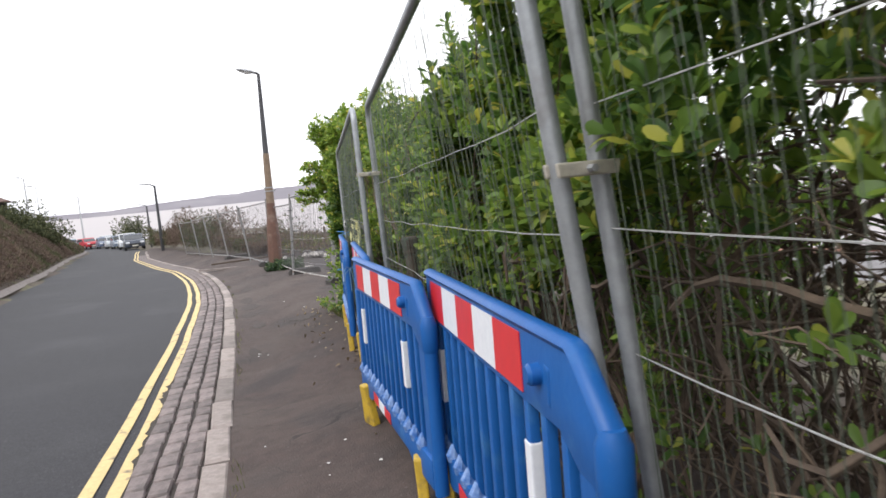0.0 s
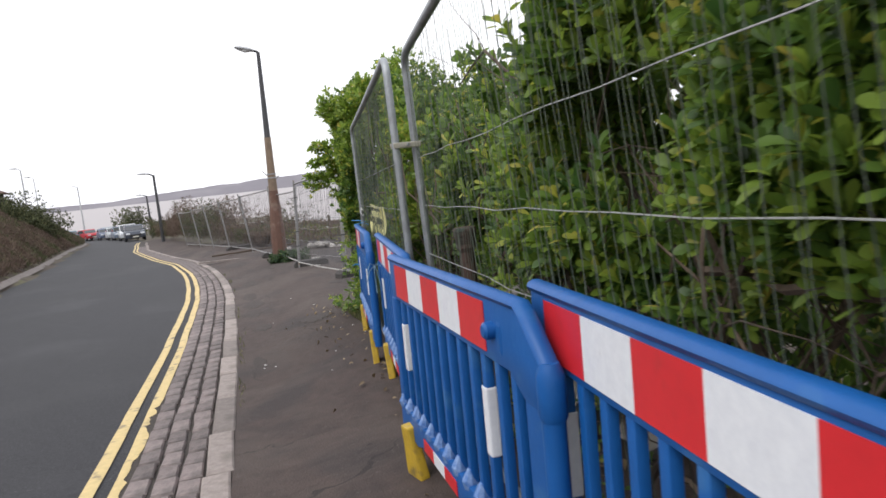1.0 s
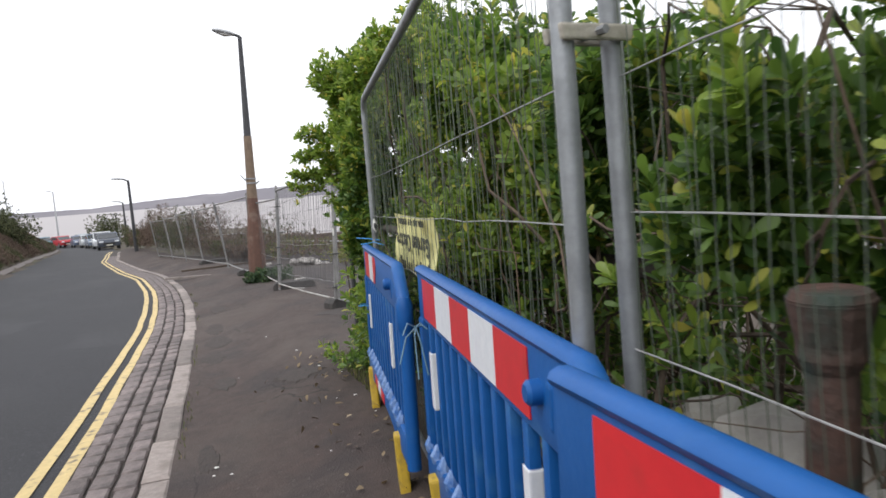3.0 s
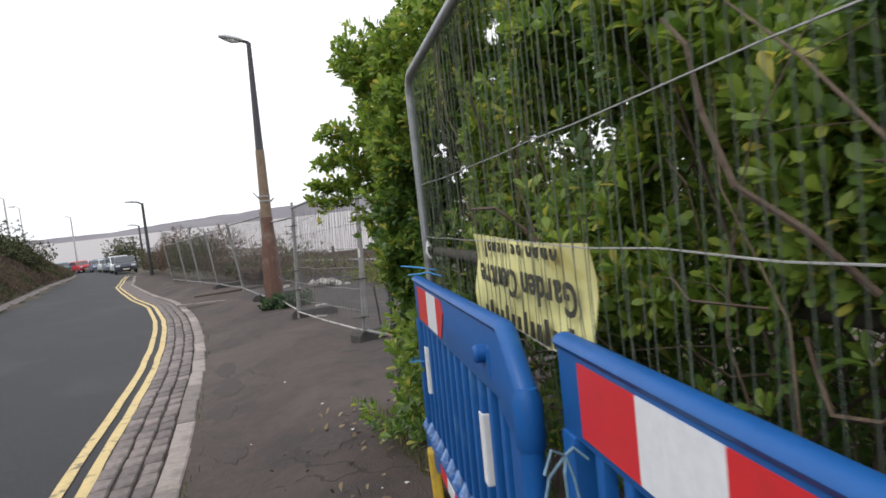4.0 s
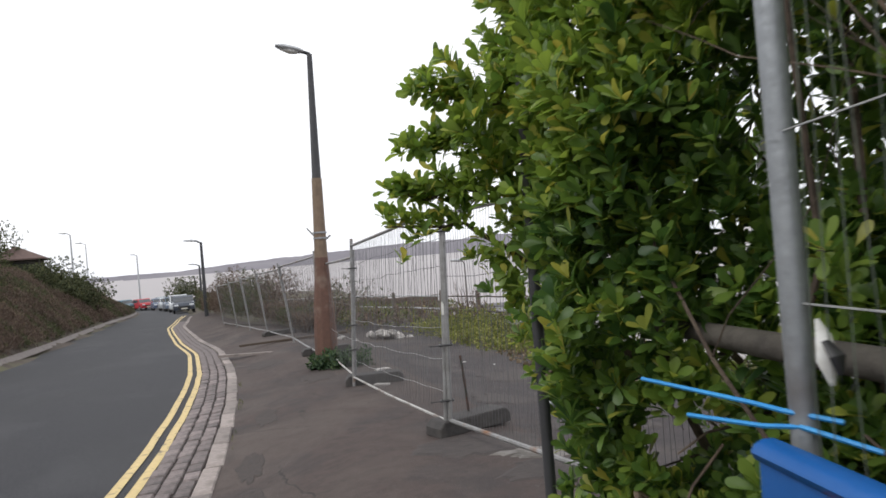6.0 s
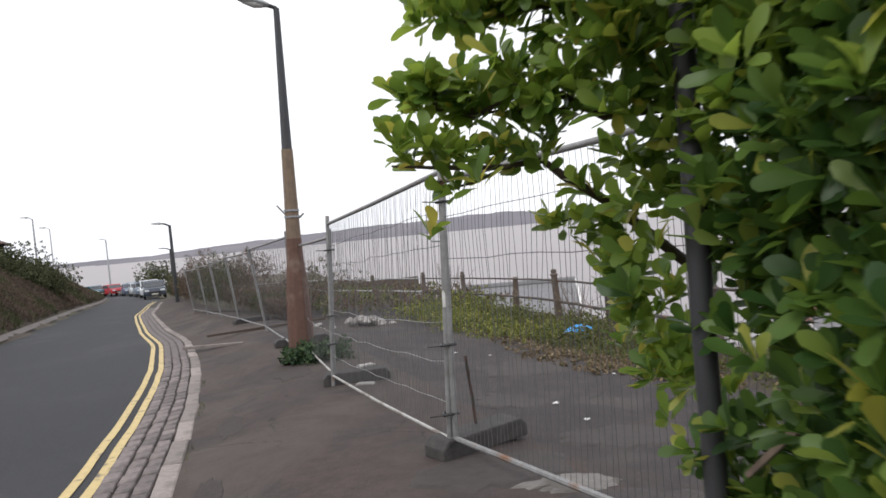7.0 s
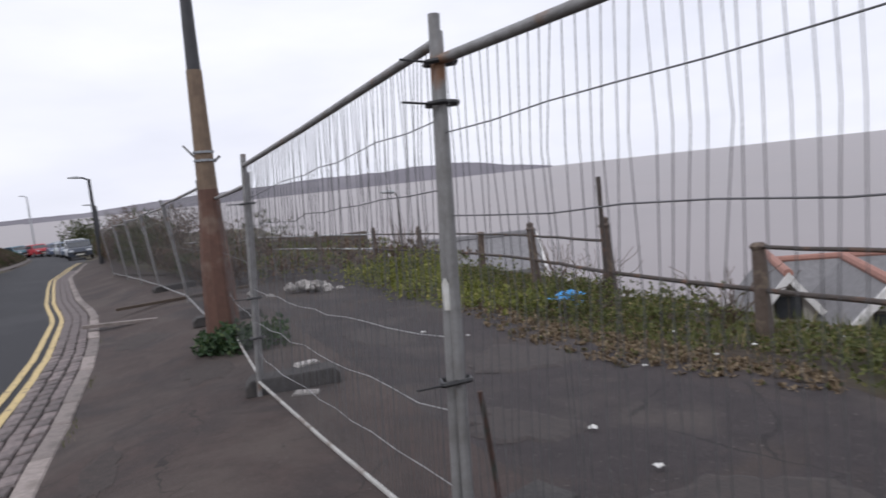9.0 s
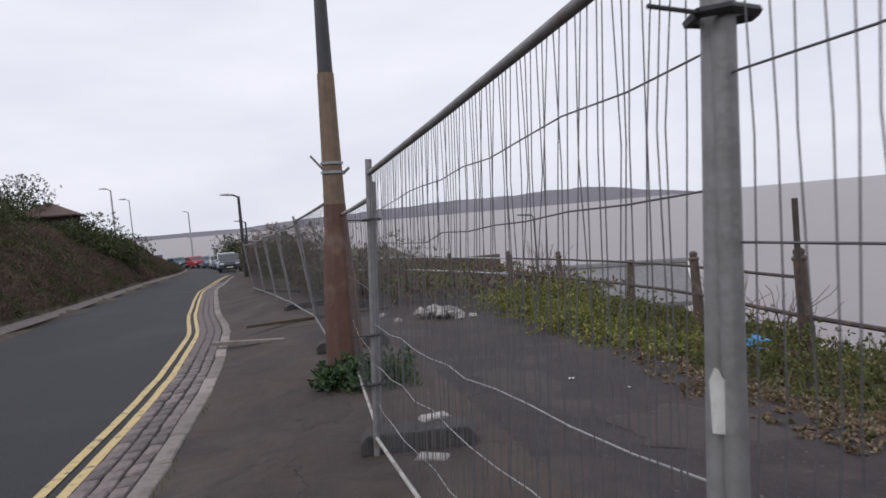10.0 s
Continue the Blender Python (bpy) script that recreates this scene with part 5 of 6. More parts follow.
g = scatter(5000, 10, 27, lambda y: weed_edge(y) + 0.6, lambda y: 7.2)
tagged(part("tall_grass", blades("tall_grass", g, 0.17, 0.009, WEED), None), "tufts of rough grass by the railing", "grass", kind="stuff")


def clump(name, label, cat, x, y, n, r, h, mat, leaf=0.09, width=0.045, group="", stems=True, lift=0.0, count=6, mat_stem=None):
    t = thing(name, label, cat, group, pose(x, y, gz(x, y) + lift))
    q = RNG.normal(size=(n, 3)) * np.array([r * 0.5, r * 0.5, h * 0.3]) + np.array([0, 0, h * 0.5])
    q = np.clip(q, [-r, -r, 0.02], [r, r, h * 1.1])
    part("foliage", leaves("foliage", q, unit(q + up * 0.5), count, leaf, width, mat, spread=0.8), None, t)["kind"] = "stuff"
    if stems:
        rn = random.Random(int(x * 100 + y))
        for i in range(5):
            part("stem", Build().tube(wavy((rn.gauss(0, r * 0.15), rn.gauss(0, r * 0.15), -0.05), (rn.gauss(0, r * 0.45), rn.gauss(0, r * 0.45), h * 0.8), 4, 0.04, rn.random()), [0.012, 0.01, 0.008, 0.006, 0.004], 5), mat_stem or TWIG, t)
    return t


clump("green_weed", "leafy green weed at the lamp post foot", "weed", 1.62, 17.45, 380, 0.42, 0.24, GREEN_PLANT, 0.055, 0.028)
clump("green_weed", "leafy green weed at the lamp post foot", "weed", 1.27, 17.42, 130, 0.16, 0.17, GREEN_PLANT, 0.05, 0.028)
for x, y, n, r, h in ((5.6, 17.0, 240, 0.7, 0.55), (5.9, 16.0, 220, 0.6, 0.5), (5.2, 22.5, 420, 0.9, 0.8), (5.9, 21.0, 260, 0.7, 0.6), (6.0, 13.3, 240, 0.7, 0.4), (5.9, 11.6, 200, 0.7, 0.4), (4.9, 20.0, 200, 0.6, 0.3), (6.2, 18.6, 200, 0.5, 0.5)):
    clump("weed_clump", "rough green weed clump near the railing", "weed", x, y, int(n * 1.3), r, h * 0.7, WEED, 0.042, 0.024, "weed clumps")
for x, y, n, r, h in ((4.7, 20.4, 300, 0.7, 0.34), (4.9, 21.6, 360, 0.8, 0.42), (5.3, 22.8, 420, 0.9, 0.6), (4.6, 23.4, 300, 0.8, 0.4), (4.8, 19.0, 220, 0.6, 0.26), (5.2, 18.0, 200, 0.6, 0.24)):
    clump("weed_clump", "bright yellow green weeds at the forecourt edge", "weed", x, y, n, r, h, WEED_BRIGHT, 0.045, 0.028, "weed clumps")
for x, y, h in ((6.5, 19.2, 0.9), (6.9, 18.8, 0.7), (6.5, 15.7, 0.6), (6.2, 26.5, 1.25), (6.6, 27.2, 1.1)):
    t = thing("dry_shrub", "straggly bare brown shrub beside the railing", "shrub", "bare shrubs", pose(x, y, gz(x, y)))
    rn = random.Random(int(y * 10))
    for i in range(22):
        e = Vector((rn.gauss(0, 0.28), rn.gauss(0, 0.28), h * rn.uniform(0.6, 1.1)))
        part("twig", Build().tube(wavy((0, 0, -0.05), e, 5, 0.06, rn.random()), [0.012, 0.009, 0.007, 0.005, 0.004, 0.003], 4), TWIG, t)
bag = thing("plastic_bag", "crumpled bright blue plastic bag on the weeds", "bag", m=pose(5.80, 17.85, gz(5.80, 17.85) + 0.09, 0, 0, 20))
rows = []
for i in range(9):
    rows.append([(-0.28 + 0.07 * i, -0.14 + 0.04 * j, 0.05 + 0.05 * noise.noise(Vector((i * 0.7, j * 0.9, 2))) + 0.07 * math.sin(math.pi * i / 8) * math.sin(math.pi * j / 7)) for j in range(8)])
part("sheet", Build().grid(rows).grid([[(x, y, -0.06) for x, y, z in r] for r in rows]), BLUE_BAG, bag)
rn = random.Random(77)
for i in range(34):
    if i < 14:
        y = rn.uniform(2.5, 11)
        x = rn.uniform(kx(y) + 0.15, kx(y) + 1.0)
        s = rn.uniform(0.004, 0.012)
    elif i < 22:
        y, s = rn.uniform(6.5, 9.0), rn.uniform(0.005, 0.012)
        x = rn.uniform(0.95, 1.25)
    else:
        y, s = rn.uniform(11, 20), rn.uniform(0.012, 0.028)
        x = rn.uniform(3.0, 6.0)
    o = part("litter_scrap", Build().grid([[(-s, -s, 0), (0, -s * 1.2, s * 0.4), (s, -s, 0)], [(-s, 0, s * 0.3), (0, 0, 0.1 * s), (s * 1.1, 0, s * 0.5)], [(-s, s, 0), (0, s, s * 0.4), (s, s * 0.8, 0)]]), PAPER)
    o.matrix_basis = pose(x, y, gz(x, y) + 0.052, 0, 0, rn.uniform(0, 360))
    tagged(o, "small pale scrap of litter on the ground", "litter", "litter scraps")
lf = []
for i in range(190):
    y = rng.uniform(3, 9.4)
    x = (1.15 if y < 7.4 else 1.05) + rng.normal(0, 0.22) + (0.12 if y > 8.6 else 0)
    lf.append((x, y, gz(x, y) + 0.055))
lf = np.array(lf)
tagged(part("fallen_leaves", leaves("fallen_leaves", lf, np.tile(up, (len(lf), 1)), 1, 0.048, 0.028, WEED_DRY, spread=2.0, rise=-0.3), None), "fallen brown leaves along the hedge foot", "leaves", kind="stuff")
for i, (x, y, tw) in enumerate(((1.95, 15.42, 15), (1.86, 15.02, -25))):
    o = part("flat_stone", Build().slab([(-0.10, 0), (0.11, 0), (0.09, 0.02), (-0.08, 0.026)], 0.11), STONE, bevel=0.012)
    o.matrix_basis = pose(x, y, gz(x, y) + (0.165 if i == 0 else 0.035), 0, 0, tw)
    tagged(o, "flat pale broken slab beside a fence foot", "stone", "broken slabs")
for i, (x, y, l2, tw) in enumerate(((1.1, 23.5, 2.6, 12), (0.2, 21.8, 1.6, 160), (-0.4, 33.0, 3.0, 120))):
    o = part("timber_board", Build().box((0, 0, 0.03), (l2, 0.10, 0.05)), (BARK, KERB, LOG)[i])
    o.matrix_basis = pose(x, y, gz(x, y) + 0.04, 0, 0, tw)
    tagged(o, "weathered timber board lying on the pavement", "board", "timber boards")


# ---------- scrub on the bank and beyond the far fence ----------
def scrub_field(name, label, n, y0, y1, xf, height, mats, size, seed, thin=0.3):
    rng2 = np.random.default_rng(seed)
    groups = [[] for _ in mats]
    while sum(map(len, groups)) < n:
        y = rng2.uniform(y0, y1)
        x = xf(y, rng2)
        k = noise.noise(Vector((x * 0.45, y * 0.45, seed)))
        top = height(x, y) * (0.55 + 0.9 * max(0, k + 0.35)) * rng2.uniform(0.1, 1) ** 0.6
        w = noise.noise(Vector((x * 0.25, y * 0.2, seed + 9)))
        j = min(len(mats) - 1, max(0, int((w + 0.45) * len(mats) / 0.9 + rng2.normal(0, 0.35))))
        groups[j].append((x, y, gz(x, y) + top))
    for gq, mt in zip(groups, mats):
        if len(gq) > 3:
            q = np.array(gq)
            tagged(part(name, leaves(name, q, np.tile(up, (len(q), 1)), 8, size, size * thin, mt, spread=0.9, simple=True), None), label, "scrub", kind="stuff")


def bank_x(y, r):
    return lx(y) - 0.22 - abs(r.normal(0, 3.4))


scrub_field("bank_scrub", "dead brown bracken and brambles covering the bank", 52000, 11, 86, bank_x, lambda x, y: 0.22 + 0.28 * min(3, lx(y) - x) * min(1, max(0.25, (92 - y) / 25)), [BRACKEN, SCRUB_GREEN, SCRUB, SCRUB, SCRUB_GREEN], 0.17, 2, 0.13)


def beyond_x(y, r):
    f = float(np.interp(y, [20, 26, 30, 34.5, 42, 60], [2.4, 1.1, 0.2, -0.9, -2.4, -5.2]))
    return f + 0.3 + abs(r.normal(0, 1.5 if y > 28 else 0.5))


scrub_field("hedge_scrub", "brown leafless scrub behind the leaning mesh fence", 12000, 25.5, 62, beyond_x, lambda x, y: min(1.7, 0.5 + 0.12 * (y - 24)), [SCRUB, SCRUB, SCRUB_GREEN, SCRUB], 0.15, 5, 0.14)
scrub_field("low_scrub", "low brown and green scrub on the far plateau", 2600, 24, 44, lambda y, r: r.uniform(2.5, 7.5), lambda x, y: 0.45, [SCRUB, WEED, BRACKEN], 0.14, 6)
clump("round_bush", "round dark green bush beside the parked cars", "bush", -8.4, 84.0, 1100, 1.9, 3.0, SCRUB_GREEN, 0.17, 0.08, mat_stem=BARK)
for i, (x, y, h) in enumerate(((-15.5, 50, 1.4), (-16.5, 45, 2.0), (-15.0, 57, 1.4), (-17.5, 53, 2.2), (-14.0, 62, 1.0), (-13.8, 44, 1.5), (-12.6, 39.5, 1.3), (-11.8, 35, 1.2), (-15.6, 53.2, 3.1), (-12.2, 53.2, 2.2), (-13.0, 50.6, 1.25), (-11.6, 51.2, 1.4), (-11.2, 55.5, 1.8))):
    clump("bank_bush", "dark green bush on top of the bank", "bush", x, y, 900, 1.6, h, SCRUB_GREEN, 0.13, 0.06, "bank bushes", mat_stem=BARK)


# ---------- hut on the bank ----------
def hut():
    x, y = -14.3, 53.5
    t = thing("hut", "small hut with a brown hipped tile roof", "hut", m=pose(x, y, 1.25, 0, 0, 10))
    part("wall", Build().box((0, 0, 0.9), (2.6, 2.6, 1.8)), LOG, t)
    part("opening", Build().box((0.3, -1.31, 1.2), (0.9, 0.03, 0.6)), DARK, t)
    b = Build()
    b.v = [(-1.65, -1.65, 1.72), (1.65, -1.65, 1.72), (1.65, 1.65, 1.72), (-1.65, 1.65, 1.72), (0, 0, 2.55), (-1.65, -1.65, 1.64), (1.65, -1.65, 1.64), (1.65, 1.65, 1.64), (-1.65, 1.65, 1.64)]
    b.f = [(0, 1, 4), (1, 2, 4), (2, 3, 4), (3, 0, 4), (0, 5, 6, 1), (1, 6, 7, 2), (2, 7, 8, 3), (3, 8, 5, 0), (5, 8, 7, 6)]
    part("roof", b, HUT_ROOF, t)


hut()


# ---------- houses below the cliff ----------
def house(x, y, base, eave, ridge, w, d, turn, label, gable_front=True, chimney=False, ridge_mat=None):
    """Gabled house: the ridge runs along local y, the gable faces -y."""
    t = thing("house", label, "house", "houses below the cliff", pose(x, y, base, 0, 0, turn))
    part("wall", Build().slab([(-w / 2, 0), (w / 2, 0), (w / 2, eave), (0, ridge - 0.12), (-w / 2, eave)], d), PLASTER, t)
    for s in (-1, 1):
        o = 0.35
        b = Build()
        sl = (ridge - eave) / (w / 2)
        x1, z1 = s * (w / 2 + o), eave - o * sl
        pts = [(0, ridge), (x1, z1), (x1, z1 + 0.12), (0, ridge + 0.12)]
        b.slab(pts if s < 0 else pts, d + 0.6)
        roof = part("roof_slope", b, SLATE, t, "grey slate roof slope")
        part("bargeboard", Build().slab([(0, ridge - 0.12), (x1, z1 - 0.12), (x1, z1 + 0.16), (0, ridge + 0.16)], 0.08), WHITE_WOOD, t, "white painted bargeboard").location = (0, -d / 2 - 0.34, 0)
    part("ridge_tiles", Build().tube([(0, -d / 2 - 0.3, ridge + 0.12), (0, d / 2 + 0.3, ridge + 0.12)], 0.13, 8), ridge_mat or RIDGE, t, "rounded ridge tiles")
    win = part("window", Build().box((0, -d / 2 - 0.02, eave + 0.1), (0.7, 0.06, 0.7)), LOG, t, "dark framed gable window")
    part("pane", Build().box((-0.17, -d / 2 - 0.06, eave + 0.1), (0.28, 0.03, 0.58)), GLASS, win)
    part("pane", Build().box((0.17, -d / 2 - 0.06, eave + 0.1), (0.28, 0.03, 0.58)), GLASS, win)
    if chimney:
        c = part("chimney", Build().box((0.6, -d * 0.3, ridge + 0.0), (1.9, 0.9, 1.1)), POST, t, "broad dark chimney stack")
        part("chimney_cap", Build().box((0.6, -d * 0.3, ridge + 0.58), (2.0, 1.0, 0.08)), LOG, c)
    return t


HL = "grey slate roofed house with terracotta ridge below the cliff"
house(17.4, 22.5, -9, 5.5, 6.6, 1.9, 3.5, -38, "small white gabled dormer house below the cliff")
house(17.2, 25.2, -9, 5.6, 6.55, 1.5, 3.5, -38, "small white gabled dormer house below the cliff")
house(23.0, 26.5, -9, 4.0, 5.9, 5.5, 6.5, 55, HL, chimney=True)
house(22.5, 20.5, -9, 4.1, 6.2, 5.5, 6.0, 40, HL)
house(10.9, 32.7, -9, 6.95, 7.75, 4.6, 3.8, 66, "low grey roofed building beyond the railing", ridge_mat=SLATE)
wall_low = tagged(part("brick_wall", Build().box((0, 0, 0.2), (6.5, 0.3, 0.6)), POST), "low brown stone wall on the far plateau", "wall")
wall_low.matrix_basis = pose(5.6, 41.0, gz(5.6, 41), 0, 0, -8)
bench = thing("picnic_table", "weathered timber picnic table near the cliff edge", "picnic table", m=pose(3.4, 36.5, gz(3.4, 36.5), 0, 0, 12))
part("top", Build().box((0, 0, 0.73), (1.8, 0.75, 0.05)), LOG, bench)
for s in (-1, 1):
    part("seat", Build().box((0, s * 0.65, 0.43), (1.8, 0.26, 0.05)), LOG, bench)
    part("leg", Build().box((s * 0.65, 0, 0.36), (0.08, 1.3, 0.08)), LOG, bench)
    part("leg", Build().box((s * 0.65, 0.2, 0.36), (0.08, 0.08, 0.72)), LOG, bench)


# ---------- cars ----------
def car(x, y, turn, col, label, tall=1.0, length=4.2):
    z = gz(x, y)
    t = thing("car", label, "car", "parked cars", pose(x, y, z + 0.01, -1.8, 0, turn))
    body_m = paint("car_paint_" + label.split()[0], col)
    l2, w = length / 2, 0.86
    # local y ahead (towards the camera is -y)
    low = [(-l2, 0.28), (l2, 0.28), (l2, 0.62), (l2 - 0.15, 0.88), (l2 - 1.0, 0.96), (-l2 + 0.5, 1.0), (-l2, 0.9)]
    rot = Matrix.Rotation(radians(-90), 4, 'Z')
    part("body", Build().slab(low, 2 * w, rot), body_m, t, bevel=0.07, smooth=True)
    h = 1.48 * tall
    cab = [(-l2 + 0.15, 0.95), (l2 - 1.05, 0.93), (l2 - 1.75, h), (-l2 + 0.75, h + 0.01)]
    part("cabin", Build().slab(cab, 2 * w - 0.16, rot), body_m, t, bevel=0.06, smooth=True)
    part("windscreen", Build().slab([(l2 - 1.10, 0.97), (l2 - 1.06, 0.98), (l2 - 1.68, h - 0.06), (l2 - 1.72, h - 0.07)], 2 * w - 0.30, rot), GLASS, t)
    part("rear_window", Build().slab([(-l2 + 0.17, 1.02), (-l2 + 0.21, 1.0), (-l2 + 0.74, h - 0.06), (-l2 + 0.70, h - 0.05)], 2 * w - 0.34, rot), GLASS, t)
    for s in (-1, 1):
        part("side_window", Build().slab([(-l2 + 0.5, 1.0), (l2 - 1.25, 0.99), (l2 - 1.78, h - 0.09), (-l2 + 0.85, h - 0.08)], 0.02, Matrix.Translation((s * (w - 0.075), 0, 0)) @ rot), GLASS, t)
        part("headlight", Build().box((s * 0.60, -l2 + 0.02, 0.70), (0.34, 0.12, 0.15)), HEADLIGHT, t, bevel=0.03)
        part("mirror", Build().box((s * (w + 0.08), -l2 + 1.35, 1.0), (0.16, 0.1, 0.13)), body_m, t, bevel=0.03)
        for q in (-l2 + 0.8, l2 - 0.8):
            tyre = part("wheel", Build().tube([(s * (w - 0.16), q, 0.31), (s * (w + 0.01), q, 0.31)], 0.31, 16), TYRE, t)
            part("rim", Build().tube([(s * (w + 0.005), q, 0.31), (s * (w + 0.025), q, 0.31)], 0.2, 12), RIM, tyre)
    part("grille", Build().box((0, -l2 - 0.005, 0.52), (0.95, 0.06, 0.16)), DARK, t)
    part("number_plate", Build().box((0, -l2 - 0.03, 0.40), (0.5, 0.02, 0.11)), PLATE, t)


CARS = [(-6.98, 70.0, 8, (0.05, 0.06, 0.08), "dark grey hatchback parked at the kerb", 1.0), (-8.25, 77.0, 9, (0.62, 0.64, 0.66), "white hatchback parked at the kerb", 1.08), (-9.75, 84, 12, (0.16, 0.20, 0.26), "blue grey car parked at the kerb", 1.0), (-11.3, 91, 12, (0.45, 0.48, 0.50), "silver car parked at the kerb", 1.0), (-13.2, 98, 14, (0.10, 0.13, 0.2), "navy car parked at the kerb", 1.0)]
cols = [((0.30, 0.33, 0.36), "grey"), ((0.42, 0.03, 0.04), "red"), ((0.08, 0.16, 0.20), "teal"), ((0.10, 0.16, 0.28), "blue"), ((0.55, 0.57, 0.6), "silver"), ((0.06, 0.07, 0.08), "black")]
for i in range(13):
    c, nm = cols[i % 6]
    CARS.append((-13.5 - 2.5 * i, 104 + 0.5 * i - 1.2 * (i % 2), 20 + 8 * (i % 3), c, nm + " car in the seafront car park", 1.15 if i % 5 == 3 else 1.0))
for x, y, tw, c, lab, tall in CARS:
    car(x, y, tw, c, lab, tall)


# ---------- repairs and moss on the pavement ----------
def patch(x, y, rx, ry, mat, label, seed):
    """An irregular thin skin of tar, thickest in the middle."""
    rn = random.Random(seed)
    ring = []
    for k in (0.0, 0.55, 0.85, 1.0):
        r = []
        for i in range(41):
            a = 2 * math.pi * i / 40
            q = k * (1 + 0.38 * noise.noise(Vector((math.cos(a) * 1.6, math.sin(a) * 1.6, seed))) + 0.3 * noise.noise(Vector((math.cos(a) * 5, math.sin(a) * 5, seed))))
            px, py = x + rx * q * math.cos(a), y + ry * q * math.sin(a)
            r.append((px, py, gz(px, py) + 0.035 + wobble(px, py, 1.3, 0.012) + (0.008 if k < 0.9 else -0.004)))
        ring.append(r)
    return tagged(part("tar_patch", Build().grid(ring), mat), label, "pavement patch", kind="structure")


for i, (dx, y, rx, ry) in enumerate(((0.22, 10.6, 0.13, 0.35), (0.28, 11.5, 0.16, 0.4), (0.24, 12.6, 0.12, 0.5), (0.30, 9.3, 0.10, 0.3), (0.35, 14.6, 0.14, 0.5), (0.20, 7.4, 0.07, 0.3), (0.9, 8.8, 0.2, 0.25), (1.1, 16.6, 0.25, 0.5), (0.5, 19.8, 0.3, 0.6))):
    patch(kx(y) + dx, y, rx, ry, TAR, "dark crumbled tar patch in the pavement", 300 + i)
for i, (x, y, rx, ry) in enumerate(((3.3, 12.2, 0.5, 0.35), (2.9, 13.6, 0.35, 0.4), (3.8, 15.4, 0.5, 0.6), (3.0, 17.2, 0.45, 0.6), (2.5, 10.9, 0.5, 0.3))):
    patch(x, y, rx, ry, DIRT, "pale dusty dirt patch on the forecourt", 330 + i)
patch(2.40, 11.33, 0.30, 0.14, CONCRETE, "pale bare concrete patch beside the mesh fence", 351)
patch(2.10, 11.75, 0.5, 0.35, DIRT, "pale dusty dirt patch on the forecourt", 352)
tagged(part("steel_rod", Build().tube([(2.19, 12.3, gz(2.19, 12.3) - 0.05), (2.17, 12.3, 0.12), (2.15, 12.31, 0.42)], 0.011, 7), OLD_POST, smooth=True), "thin rusty steel rod standing by the fence foot", "rod")
ms = []
for i in range(420):
    y = rng.uniform(2, 22)
    if noise.noise(Vector((y * 0.9, 0.3, 8))) > 0.05:
        ms.append((kx(y) + 0.02 + abs(rng.normal(0, 0.025)), y, gz(kx(y), y) + 0.04))
for i in range(900):
    y = rng.uniform(7.7, 9.1)
    x = 1.28 + abs(rng.normal(0, 0.22))
    ms.append((x, y, gz(x, y) + 0.04))
ms = np.array(ms)
tagged(part("moss_grass", blades("moss_grass", ms, 0.05, 0.006, WEED), None), "short yellow green grass along kerb and hedge", "grass", kind="stuff")


# ---------- road markings, kerb stones and setts ----------
def ribbon(name, off, width, y0, y1, mat, label, worn=()):
    """A painted line; where worn, its kerb side has crumbled away to an uneven edge."""
    b = Build()
    run = []
    for y in np.arange(y0, y1, 0.06 if worn else 0.3):
        c = kx(y) - off + wobble(0, y, 1.1, 0.012)
        w = width / 2 * (1 + 0.12 * noise.noise(Vector((y * 3.1, off, 0))))
        gone = max([ease((y - g0) / 0.3) * ease((g1 - y) / 0.3) for g0, g1 in worn] or [0.0])
        right = w - gone * w * max(0.0, 0.75 + 0.9 * noise.noise(Vector((y * 5, off, 3))) + 0.8 * noise.noise(Vector((y * 19, off, 5))))
        right = max(right, -w + 0.004)
        run.append([(c - w, y, gz(c, y) + 0.009), (c - w + (w + right) * 0.5, y, gz(c, y) + 0.011), (c + right, y, gz(c, y) + 0.009)])
    b.grid(run)
    return tagged(part(name, b, mat), label, "road marking", kind="structure")


ribbon("yellow_line", 0.80, 0.085, -6, 60, YELLOW_LINE, "faded yellow no-parking line painted on the road")
ribbon("yellow_line", 0.635, 0.085, -6, 60, YELLOW_LINE, "faded broken yellow line painted beside the gutter", worn=((2.4, 3.9), (4.3, 5.7), (5.9, 6.9)))


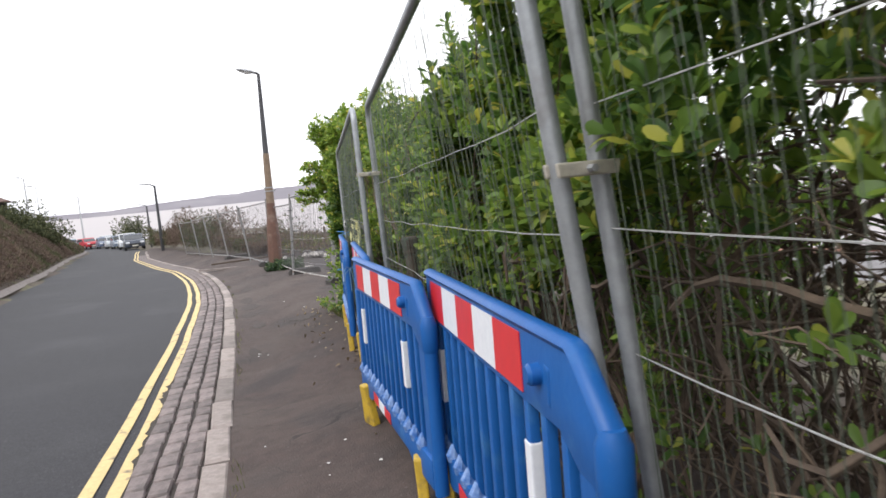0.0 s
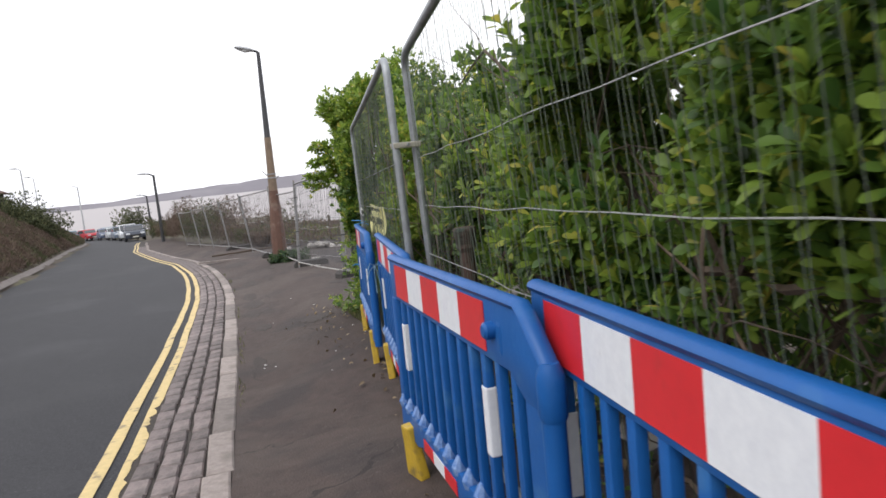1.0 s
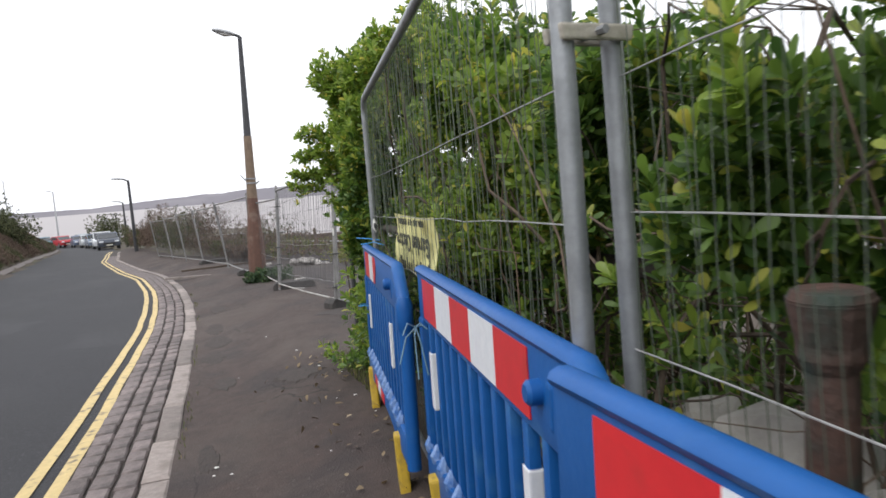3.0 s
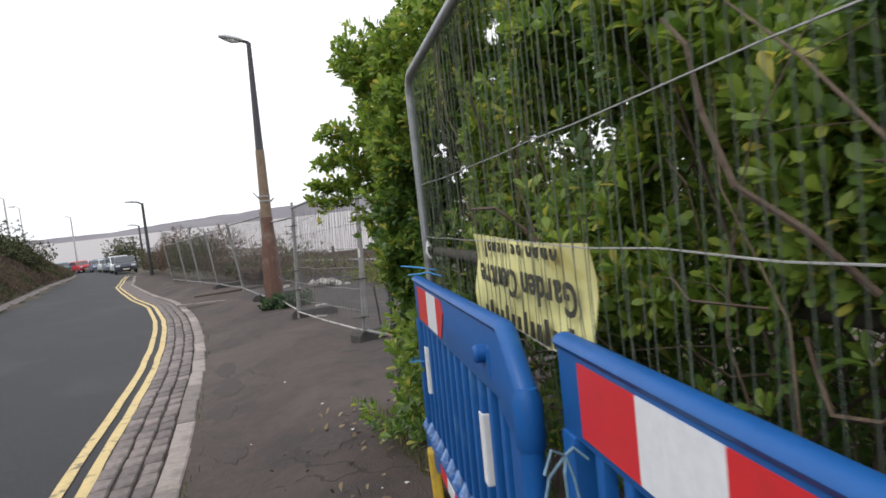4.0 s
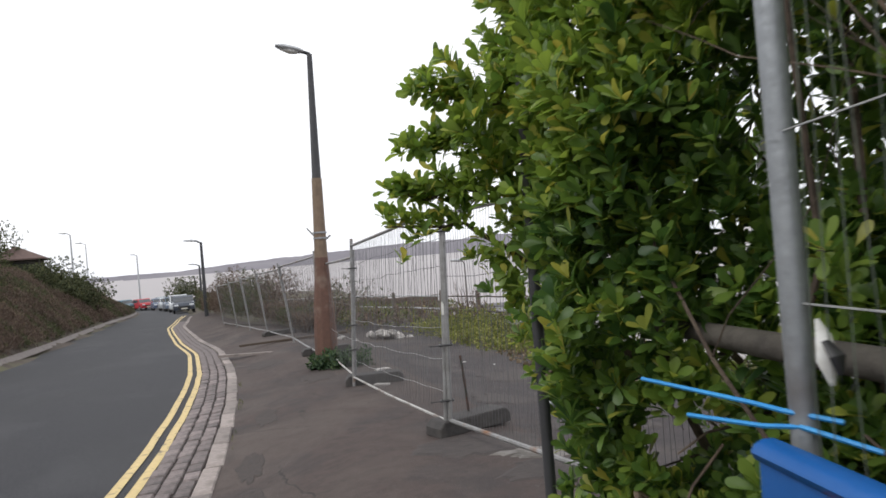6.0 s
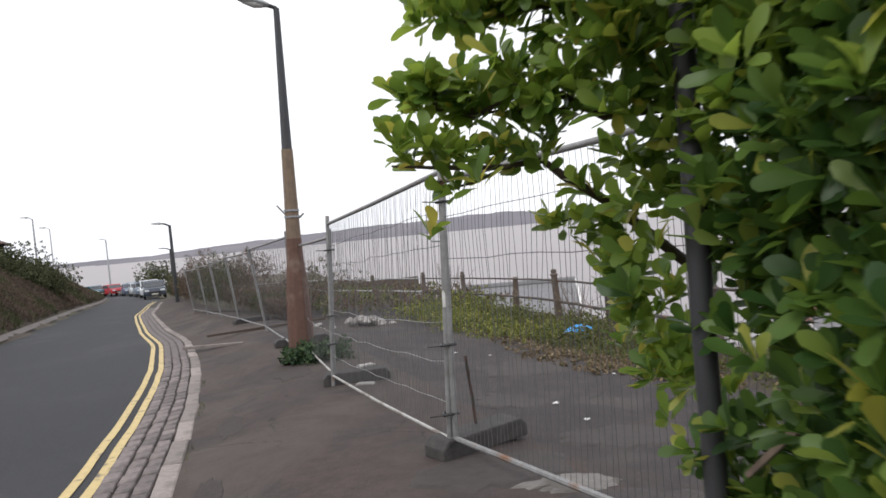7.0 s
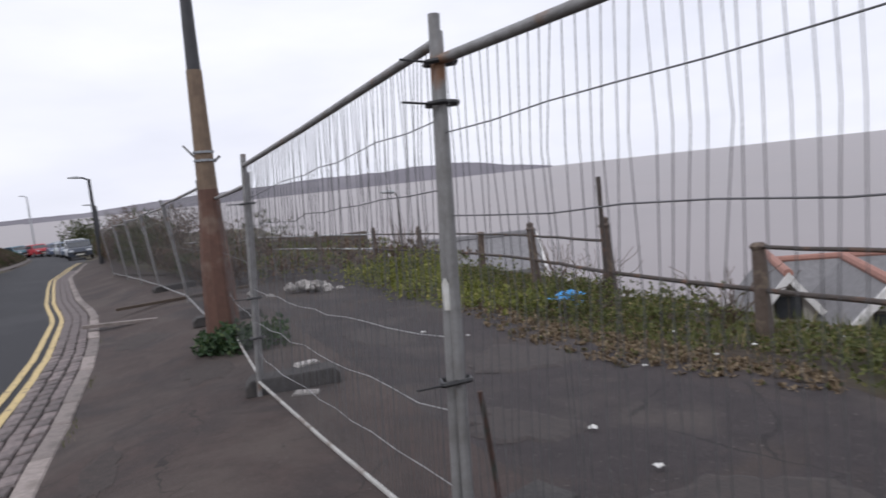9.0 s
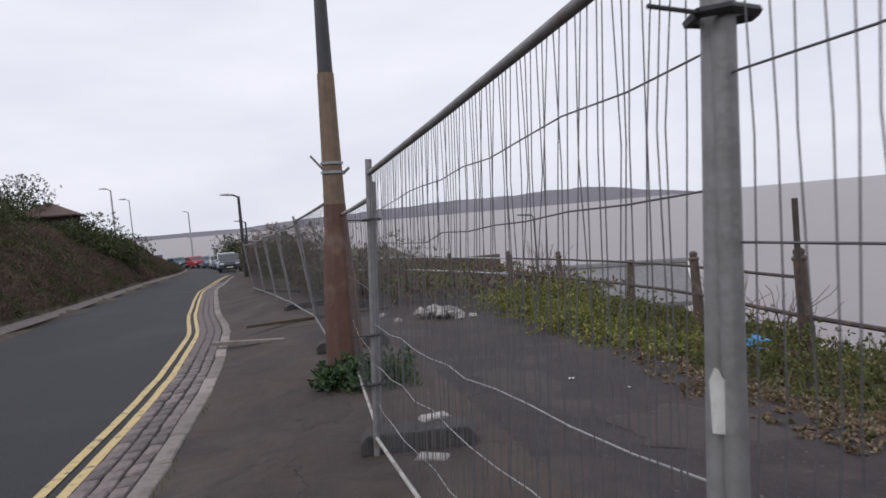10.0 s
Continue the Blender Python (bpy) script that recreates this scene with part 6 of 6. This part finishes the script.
def block_mesh(name, lx2, ly, h, mat, seed):
    """A stone block with a worn, slightly domed top: 8 base, 4 shoulder and 4 top points."""
    rn = random.Random(seed)
    b = Build()
    j = lambda a: rn.uniform(-a, a)
    base = [(-lx2 / 2, -ly / 2), (lx2 / 2, -ly / 2), (lx2 / 2, ly / 2), (-lx2 / 2, ly / 2)]
    base = [(x + j(0.006), y + j(0.008)) for x, y in base]
    for z, k in ((-0.06, 1.0), (h - 0.012, 1.0), (h, 0.84)):
        b.v += [(x * k, y * (k if k == 1 else 0.9), z + (j(0.004) if k < 1 else 0)) for x, y in base]
    for q in (0, 4):
        for i in range(4):
            b.f.append((q + i, q + (i + 1) % 4, q + 4 + (i + 1) % 4, q + 4 + i))
    b.f.append((8, 9, 10, 11))
    return b


SETTS = [block_mesh("sett", 0.122, 0.195 + 0.02 * (i % 3), 0.028, SETT, i).mesh("sett", SETT) for i in range(7)]
KERBS = [block_mesh("kerb_stone", 0.15, 0.72 + 0.05 * i, 0.05, KERB, 50 + i).mesh("kerb_stone", KERB) for i in range(4)]
rn = random.Random(3)
rest, far_kerb = Build(), Build()


def place_block(mesh, name, x, y, parent, tilt=1.5):
    slope = (kx(y + 0.2) - kx(y - 0.2)) / 0.4
    m = pose(x, y, gz(x, y) + rn.uniform(-0.004, 0.005), -1.77 + rn.uniform(-tilt, tilt), rn.uniform(-tilt, tilt), math.degrees(-math.atan(slope)) + rn.uniform(-1.5, 1.5))
    o = new(name, mesh)
    o.parent, o.matrix_basis = parent, m
    return o


for r in range(3):
    y = -6.0 + 0.07 * r
    while y < 48:
        k = rn.randrange(7)
        ln = 0.195 + 0.02 * (k % 3) + 0.017
        yc = y + ln / 2
        x = kx(yc) - 0.235 - 0.142 * r + rn.uniform(-0.006, 0.006)
        if 1.6 < yc < 21.5:
            place_block(SETTS[k], "sett", x, yc, gutter)
        else:
            b = block_mesh("sett", 0.128, ln - 0.012, 0.026, SETT, rn.randrange(999))
            q = len(rest.v)
            rest.v += [(v[0] + x, v[1] + yc, v[2] + gz(x, yc)) for v in b.v]
            rest.f += [tuple(i + q for i in f) for f in b.f]
        y += ln
tagged(part("gutter_setts", rest, SETT, gutter), kind="stuff")
y = -6.0
while y < 56:
    k = rn.randrange(4)
    ln = 0.72 + 0.05 * k + 0.012
    yc = y + ln / 2
    place_block(KERBS[k], "kerb_stone", kx(yc) - 0.08, yc, gutter, 0.4)
    y += ln
